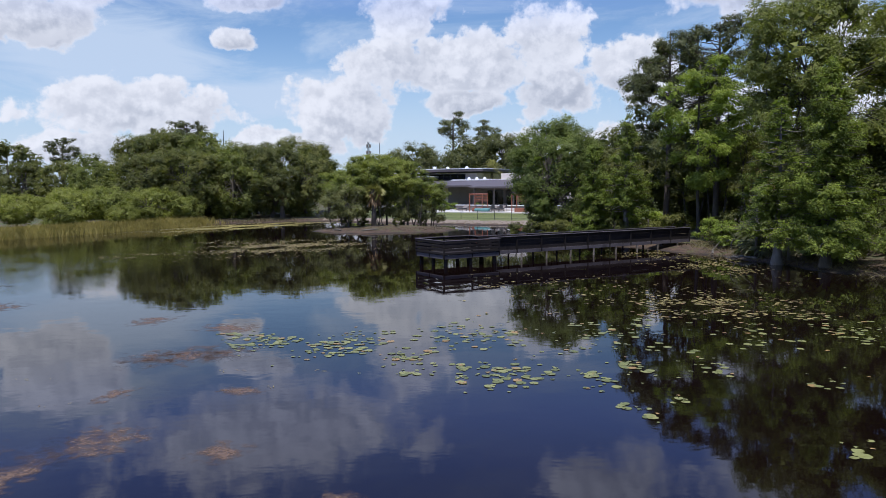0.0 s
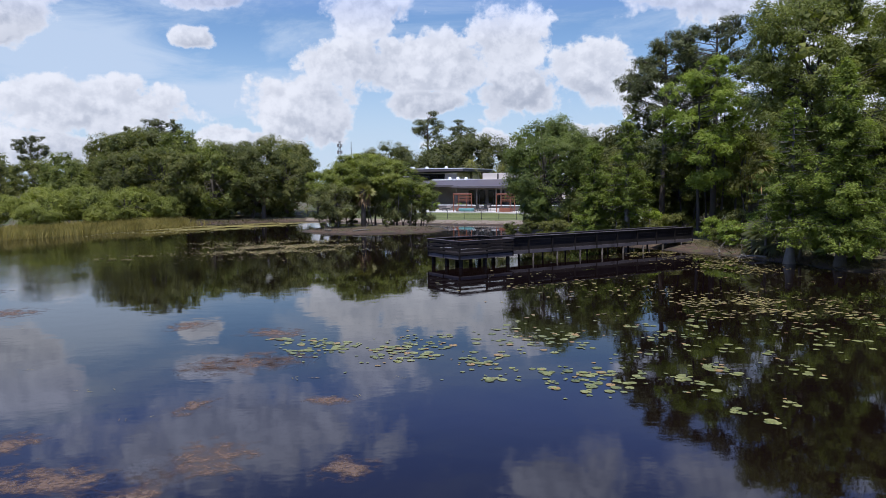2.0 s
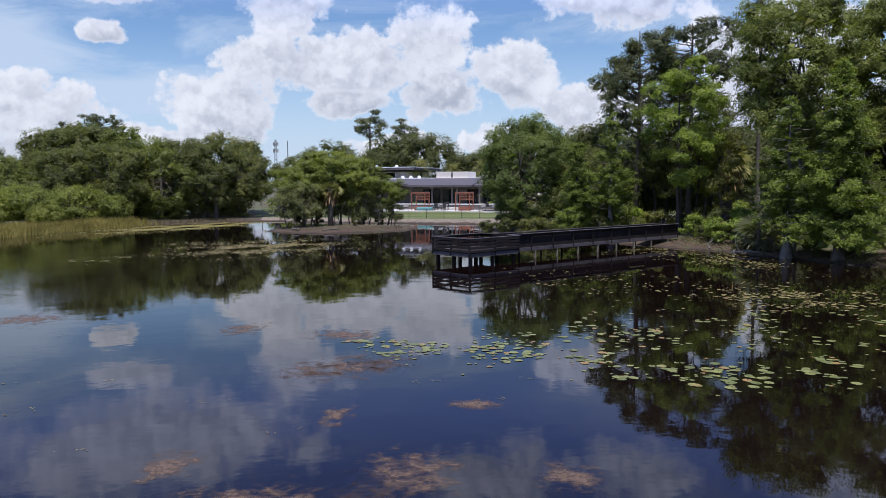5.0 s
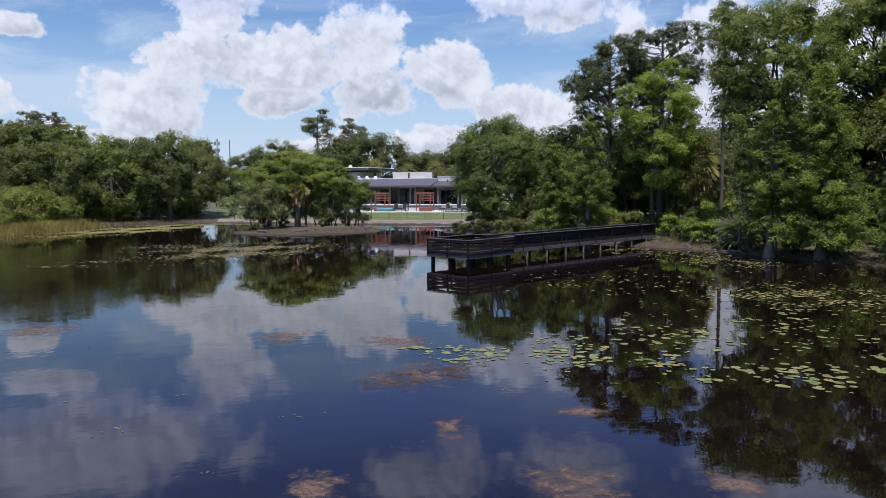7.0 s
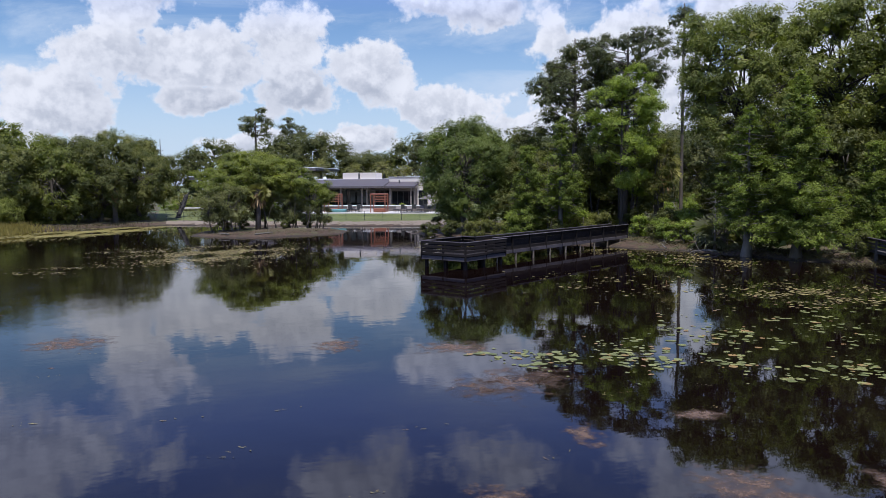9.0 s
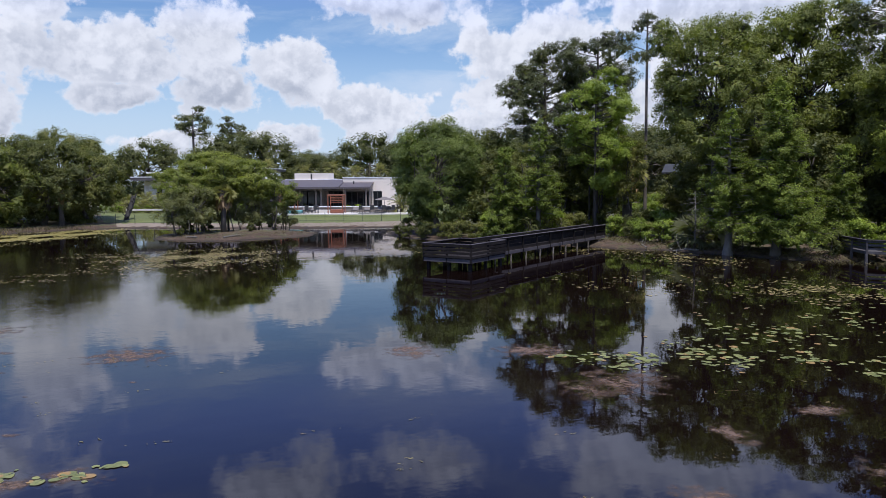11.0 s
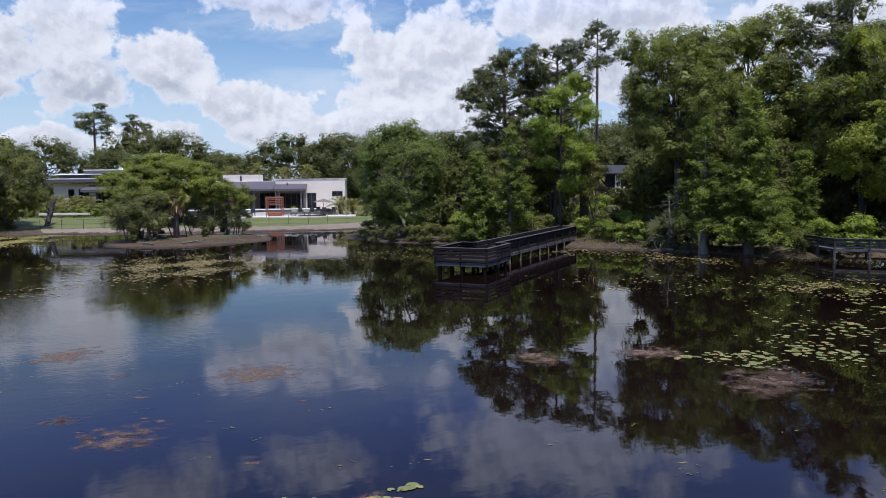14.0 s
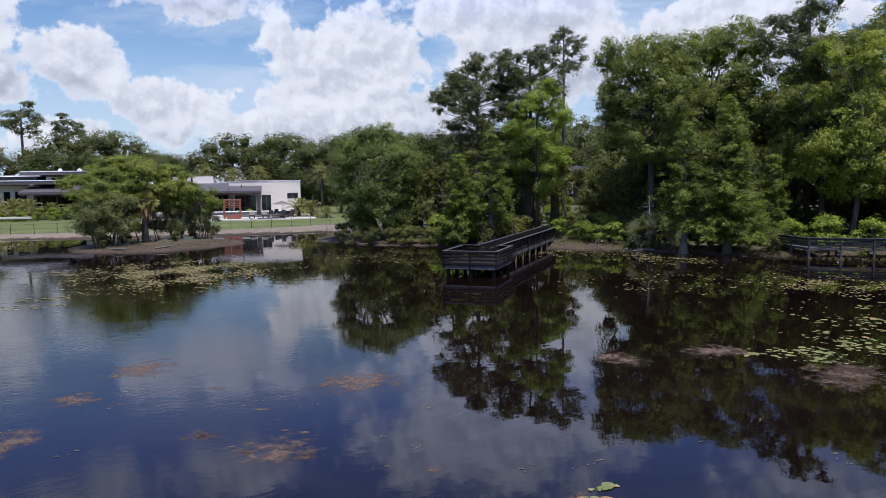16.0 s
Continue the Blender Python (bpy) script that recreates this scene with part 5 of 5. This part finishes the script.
stump = log("leaning_trunk", [(-13.9, 101.6, 0.1), (-13.5, 102.9, 1.0), (-13.05, 104.2, 2.0), (-12.6, 105.4, 3.1)], [0.30, 0.28, 0.32, 0.26], M["char"], "dark shaggy broken palm trunk leaning over the bank")
for k in range(46):      # ragged stubs of old fronds
    c = Vector((-13.9, 101.6, 0.1)).lerp(Vector((-12.6, 105.4, 3.1)), 0.15 + 0.85 * rng.random())
    a = rng.random() * 6.28
    d = Vector((math.cos(a), math.sin(a), 0.5 + 0.7 * rng.random()))
    v, f = tube([c + d * 0.16, c + d * (0.36 + 0.2 * rng.random())], [0.07, 0.02], 4)
    child("frond_stub", mesh_from("frond_stub", v, f, M["char"]), stump)
for x, y, a, n in ((17.2, 44.6, 0.4, 2.2), (17.8, 42.6, 2.6, 1.6), (16.6, 46.2, 1.2, 1.2), (9.2, 62.6, 0.2, 2.4), (-7.6, 70.2, 0.3, 1.6), (-9.6, 71.0, 2.4, 1.2), (12.6, 78.6, 0.9, 1.4)):
    z = max(ground_z(x, y), 0.0) + 0.05
    log("driftwood", [(x, y, z), (x + math.cos(a) * n * 0.5, y + math.sin(a) * n * 0.5, z + 0.06), (x + math.cos(a) * n, y + math.sin(a) * n, max(ground_z(x + math.cos(a) * n, y + math.sin(a) * n), 0) + 0.1)],
        [0.07, 0.06, 0.03], M["pale_bark"], "pale dead branch lying on the muddy bank", 5)


def snag(x, y, h, label):
    """A small dead tree of bare drooping twigs."""
    root = thing("dead_tree", pose(x, y, ground_z(x, y)), label, "tree")
    parts = [tube([(0, 0, -0.2), (0.05, 0, h * 0.5), (0, 0.05, h)], [0.09, 0.06, 0.015], 6)]
    for k in range(26):
        z = h * (0.25 + 0.7 * rng.random())
        a = rng.random() * 6.28
        n = 0.5 + 0.9 * rng.random()
        parts.append(limb((0, 0, z), (math.cos(a) * n, math.sin(a) * n, z + 0.25 - 0.7 * rng.random()), 0.02, 0.006, 0.18, 4, 4))
    child("trunk", tubes("snag_wood", parts, M["pale_bark"]), root)
    return root


snag(12.6, 55.4, 4.4, "bare grey dead sapling in the shore thicket")
snag(18.0, 43.2, 3.8, "bare grey dead sapling in the shore thicket")
snag(18.9, 41.0, 4.6, "bare grey dead sapling in the shore thicket")


def make_cottage(x, y, turn):
    root = thing("cottage", pose(x, y, ground_z(x, y), 0, 0, turn), "small dark timber house with a white window, seen through trees", "house")
    block(root, "wall", -5, 5, -4, 4, -0.6, 4.9, M["board"])
    slope_roof(root, -5.5, 5.5, -4.6, 0, 4.8, 6.1, 0.2, M["dark"])
    slope_roof(root, -5.5, 5.5, 4.6, 0, 4.8, 6.1, 0.2, M["dark"])
    w = block(root, "window", -0.75, 0.75, -4.12, -3.98, 1.7, 4.4, M["white"])
    for px in (-0.62, 0.06):
        for z in (1.8, 2.75, 3.7):
            block(w, "pane", px, px + 0.56, -4.15, -4.11, z, z + 0.62, M["pane"], bevel=0)
    return root


make_cottage(67.8, 94.1, -48)


def make_wall_fence():
    root = thing("garden_fence", Matrix(), "brown garden fence on a far lawn", "fence")
    a, b = Vector((56, 92, 0)), Vector((82, 66, 0))
    for k in range(30):
        p, q = a.lerp(b, k / 30), a.lerp(b, (k + 0.93) / 30)
        z = ground_z(p.x, p.y)
        board(root, "panel", p + Vector((0, 0, z + 0.6)), q + Vector((0, 0, z + 0.6)), 1.3, 0.05, M["brown"])
    return root


make_wall_fence()


# patches of pads: centre, half sizes, turn, count
PAD_PATCHES = [
    (-5.73, 21.91, 0.80, 0.64, -21, 12), (-5.03, 20.91, 0.95, 1.14, -21, 34), (-2.95, 21.04, 0.84, 1.95, -21, 36), (0.39, 21.81, 1.19, 3.34, -21, 42),
    (0.36, 17.32, 0.24, 0.85, -1, 9), (1.93, 17.76, 0.85, 0.95, -2, 18), (3.53, 16.84, 0.32, 0.84, -2, 13), (4.67, 17.76, 0.54, 1.06, -2, 14),
    (6.45, 18.10, 0.51, 1.12, -2, 12), (3.91, 14.61, 0.34, 0.88, -2, 8), (4.87, 15.24, 0.15, 0.26, 0, 2), (8.50, 16.24, 0.37, 0.47, -2, 5),
    (6.97, 12.43, 0.51, 0.70, -1, 4), (4.90, 23.01, 1.13, 1.89, -3, 16), (9.01, 21.14, 1.19, 3.44, -2, 24), (12.13, 22.18, 1.06, 2.54, -2, 38),
    (-2.4, 20.2, 0.9, 1.2, -20, 20), (-1.0, 19.2, 0.6, 0.7, -20, 14), (-0.8, 17.6, 0.5, 0.5, -20, 8), (1.0, 17.4, 1.0, 0.9, -20, 24), (2.3, 21.8, 1.4, 1.6, -20, 16), (4.6, 21.0, 1.5, 1.8, -20, 20),
    (-19.2, 19.45, 0.5, 0.35, -25, 7, (0.10, 0.145)), (-18.3, 19.05, 0.75, 0.3, -25, 8, (0.08, 0.13)), (-17.6, 19.15, 0.25, 0.2, -30, 3, (0.09, 0.12)),
]
RAFTS = [
    (-11.4, 55.0, 5.6, 8.0, -25, 8000), (-21.5, 83.0, 11.5, 5.0, 55, 15000, 0.11, "shore_raft"), (-17.0, 58.7, 3.5, 1.2, -24, 260), (9.5, 27.2, 4.2, 4.2, -25, 1150),
    (-20.9, 47.4, 2.2, 0.8, -23, 110), (-15.4, 59.2, 4.9, 1.6, -40, 350), (2.0, 54.0, 4.8, 6.4, -46, 420), (-19.7, 49.4, 3.2, 0.9, -5, 140),
    (14.5, 40.0, 3.0, 6.0, 0, 1100), (4.5, 33.0, 5.0, 5.0, 0, 300), (13.0, 47.0, 3.0, 4.0, -30, 500),
]
MATS = [
    (-8.18, 12.11, 1.35, 0.74, -6), (-3.74, 12.33, 0.47, 0.64, -7), (-4.45, 16.12, 0.58, 0.45, -15), (-7.62, 19.40, 0.90, 0.85, -12), (-6.05, 12.85, 0.85, 0.95, -12),
    (-6.78, 11.28, 0.51, 1.38, -1), (-9.64, 13.76, 0.52, 0.66, -15), (-5.81, 19.78, 0.71, 0.78, -21), (-16.73, 27.76, 1.25, 1.2, -38), (-6.73, 23.36, 1.13, 0.90, -32),
    (-6.70, 19.55, 1.05, 1.5, -38), (-24.78, 28.62, 0.49, 1.22, -42), (-22.92, 31.05, 0.63, 0.62, -42), (-20.69, 33.05, 0.94, 1.13, -43), (-21.60, 26.42, 0.48, 0.31, -42),
    (-20.77, 24.53, 0.84, 0.83, -42), (-7.07, 15.81, 0.34, 0.63, -15), (-9.66, 24.83, 0.72, 0.94, -21), (-1.52, 10.45, 0.38, 0.23, -1),
    (-18.9, 19.1, 0.6, 0.35, -25), (-18.1, 19.0, 0.7, 0.35, -20),
    (-21.58, 26.35, 0.40, 0.20, -37), (-21.23, 24.82, 0.24, 0.12, -38), (-21.42, 25.35, 0.15, 0.08, -37), (-20.64, 23.93, 0.42, 0.20, -37), (-20.56, 24.43, 0.3, 0.13, -38),
    (-20.11, 25.54, 0.16, 0.08, -38), (-19.89, 25.16, 0.14, 0.08, -37), (-19.79, 27.21, 0.22, 0.1, -36), (-19.08, 21.69, 0.22, 0.12, -36), (-19.01, 24.47, 0.13, 0.07, -41),
    (-16.86, 24.79, 0.16, 0.08, -34), (-19.84, 29.68, 0.36, 0.2, -38), (-22.18, 29.85, 0.2, 0.1, -38),
]


# ---- lily pads, algae and reeds ----
def pad_mesh(name, sides=14):
    verts, faces = [(0, 0, 0.0)], []
    cut = 0.35
    for k in range(sides + 1):
        a = cut / 2 + (2 * math.pi - cut) * k / sides
        r = 1 + 0.05 * rng.normal()
        verts.append((r * math.cos(a), r * math.sin(a), 0.02 + 0.02 * rng.random()))
    faces = [(0, k, k + 1) for k in range(1, sides + 1)]
    base = len(verts)
    verts += [(x * 0.98, y * 0.98, z - 0.025) for x, y, z in verts[1:]]
    faces += [(k, base + k - 1, base + k, k + 1) for k in range(1, sides + 1)]
    return mesh_from(name, verts, faces, M["pad"])


PADS = [pad_mesh("lily_pad") for _ in range(6)]


def pads(cx, cy, rx, ry, turn, count, size=(0.07, 0.128)):
    c, s = math.cos(radians(turn)), math.sin(radians(turn))
    knots = rng.normal(size=(max(2, count // 3), 2)) * 0.5
    for _ in range(count):
        u, v = knots[int(rng.integers(len(knots)))] + rng.normal(size=2) * 0.2
        x, y = cx + c * u * rx - s * v * ry, cy + s * u * rx + c * v * ry
        if height(np.array([x]), np.array([y]))[0] > -0.05:
            continue
        r = size[0] + (size[1] - size[0]) * rng.random()
        m = pose(x, y, 0.006 + 0.004 * rng.random(), rng.normal() * 1.5, rng.normal() * 1.5, rng.random() * 360) @ Matrix.Diagonal((r, r * (0.85 + 0.15 * rng.random()), r, 1))
        if cy > 20.9:      # the farther ones go into one sheet
            FAR_PADS.append(m)
            continue
        ob = new("lily_pad", PADS[int(rng.integers(6))])
        ob.matrix_basis = m
        tagged(ob, "round yellow-green lily pad floating on the water", "lily pad", "floating lily pads")


FAR_PADS = []
for row in PAD_PATCHES:
    pads(*row)


def far_pads():
    verts, faces = [], []
    for k, m in enumerate(FAR_PADS):
        me, base = PADS[k % 6], len(verts)
        verts += [m @ v.co for v in me.vertices]
        faces += [[base + q for q in p.vertices] for p in me.polygons]
    tagged(new("far_lily_pads", mesh_from("far_lily_pads", verts, faces, M["pad"])), "scattered yellow-green lily pads farther out on the water", "lily pads", kind="stuff")


far_pads()


def raft(cx, cy, rx, ry, turn, count, size=0.08, skin="raft", label="yellow-brown raft of small lily pads near the shore"):
    c, s = math.cos(radians(turn)), math.sin(radians(turn))
    u, v = rng.normal(size=(2, count)) * 0.42
    keep = np.sin(u * 11 + 3 * v) + np.sin(v * 9 - u * 4) + rng.normal(size=count) * 0.7 > 0.1
    u, v = u[keep], v[keep]
    x, y = cx + c * u * rx - s * v * ry, cy + s * u * rx + c * v * ry
    n = len(x)
    a = rng.random(n) * 6.28
    r = size * (0.6 + 0.8 * rng.random(n))
    z = 0.01 + 0.012 * rng.random(n)
    q = np.stack([np.stack([x + r * np.cos(a + k * math.pi / 2), y + r * np.sin(a + k * math.pi / 2) * 0.9, z + 0.004 * rng.normal(size=n)], -1) for k in range(4)], 1)
    tagged(new("lily_raft", loose("lily_raft", q, M[skin])), label, "lily pads", kind="stuff")


for row in RAFTS:
    raft(*row)


def small_pads():
    """Young pads scattered among the larger ones."""
    verts, faces = [], []
    for cx, cy, rx, ry, turn, count in [row[:6] for row in PAD_PATCHES]:
        c, s = math.cos(radians(turn)), math.sin(radians(turn))
        for _ in range(int(count * 1.1)):
            u, v = rng.normal(size=2) * 0.6
            x, y = cx + c * u * rx - s * v * ry, cy + s * u * rx + c * v * ry
            r, a = 0.035 + 0.035 * rng.random(), rng.random() * 6.28
            base = len(verts)
            verts += [(x + r * math.cos(a + k * 0.7) * (0.25 if k == 0 else 1), y + r * math.sin(a + k * 0.7) * (0.25 if k == 0 else 1), 0.008 + 0.006 * rng.random()) for k in range(9)]
            faces.append(tuple(range(base, base + 9)))
    tagged(new("young_lily_pads", mesh_from("young_lily_pads", verts, faces, M["pad"])), "scattered small young lily pads on the water", "lily pads", kind="stuff")


small_pads()


def mat_patch(cx, cy, rx, ry, turn):
    verts = [(0, 0, 0)] + [(math.cos(k * 0.2618) * 1.15, math.sin(k * 0.2618) * 1.15, 0.0) for k in range(24)]
    faces = [(0, k + 1, (k + 1) % 24 + 1) for k in range(24)]
    ob = new("algae_mat", mesh_from("algae_mat", verts, faces, M["algae"]))
    ob.matrix_basis = pose(cx, cy, 0.004, 0, 0, turn) @ Matrix.Diagonal((rx * 1.2, ry * 1.2, 1, 1))
    tagged(ob, "ragged brown floating algae mat", "algae", "algae mats")


for row in MATS:
    mat_patch(*row)


def flecks(centres, count):
    """Bits of stem and leaf that drift in short lines on the water."""
    c = np.array(centres)[rng.integers(len(centres), size=count // 5)]
    c = np.repeat(c + rng.normal(size=c.shape) * 1.6, 5, axis=0)
    x, y = (c + rng.normal(size=c.shape) * (0.2, 0.07)).T
    a = radians(-25) + rng.normal(size=len(x)) * 0.6
    h, w = 0.02 + 0.09 * rng.random(len(x)) ** 2, 0.004 + 0.009 * rng.random(len(x))
    q = np.stack([np.stack([x + i * h * np.cos(a) - j * w * np.sin(a), y + i * h * np.sin(a) + j * w * np.cos(a), 0.009 + 0.003 * rng.random(len(x))], -1) for i, j in ((-1, -0.5), (0.2, -1), (1, 0.3), (-0.3, 1))], 1)
    tagged(new("floating_debris", loose("floating_debris", q, M["raft"])), "thin bits of brown plant debris on the water", "debris", kind="stuff")


flecks([(-21, 25), (-20, 28), (-18.5, 23), (-17, 26), (-22.5, 30), (-15, 22), (-12, 18), (-7, 13), (-5, 17)], 160)


def blades(name, line, width, count, tall, mat, label, lean=0.25):
    """Upright blades in a strip along a line on the ground."""
    pts = np.array(line, float)
    seg = np.hypot(*np.diff(pts, axis=0).T)
    t = rng.random(count) * seg.sum()
    k = np.clip(np.searchsorted(np.cumsum(seg), t), 0, len(seg) - 1)
    f = (t - (np.cumsum(seg)[k] - seg[k])) / seg[k]
    p = pts[k] + (pts[k + 1] - pts[k]) * f[:, None] + rng.normal(size=(count, 2)) * width
    z = np.maximum(height(p[:, 0], p[:, 1]), -0.1)
    a = rng.random(count) * 6.28
    h = tall * (0.5 + 0.7 * rng.random(count))
    w = (0.008 + 0.014 * rng.random(count)) * min(1.0, tall / 0.4) + 0.004
    tip = np.stack([p[:, 0] + rng.normal(size=count) * lean * h, p[:, 1] + rng.normal(size=count) * lean * h, z + h], -1)
    base = np.stack([p[:, 0], p[:, 1], z], -1)
    d = np.stack([np.cos(a) * w, np.sin(a) * w, np.zeros(count)], -1)
    mid = base * 0.45 + tip * 0.55
    mid[:, 2] += 0.1 * h
    q = np.stack([base - d, base + d, mid + d * 0.8, tip], 1)
    tagged(new(name, loose(name, q, mat)), label, "grass", kind="stuff")


blades("reeds", [(-28, 87), (-30, 84), (-33.5, 77.5), (-36.5, 69), (-42, 60.5), (-56, 50.5)], 1.2, 24000, 0.8, M["reed"], "tan and yellow-green reeds along the shore")
blades("reeds", [(-30, 88.6), (-32.2, 85.4), (-35.7, 79), (-38.7, 70.5), (-44.2, 62), (-58, 52.2)], 1.2, 12000, 0.5, M["reed"], "low tan marsh grass behind the reeds", 0.5)
blades("bank_grass", [(17.2, 51.0), (17.6, 47.0), (18.6, 43.5), (20.0, 38.0), (21.5, 33), (24, 27)], 0.7, 2600, 0.24, M["dry"], "dry tufts of grass on the muddy bank", 1.1)
blades("bank_grass", [(-12.4, 74.5), (-10.5, 72.0), (-6, 71.0), (-1.5, 72.2), (1.2, 74.4)], 0.9, 900, 0.14, M["dry"], "dry tufts and litter on the muddy island", 1.6)
blades("bank_grass", [(6.6, 66.5), (8.6, 72.2), (12.5, 77.4), (13.6, 79.2), (9, 81.2), (2, 83.6), (-8, 89.6)], 0.8, 1000, 0.15, M["dry"], "dry tufts along the muddy bank", 1.5)
blades("bank_grass", [(-28, 87), (-23, 91.5), (-18, 94)], 0.8, 900, 0.35, M["dry"], "dry tufts below the shore oaks")
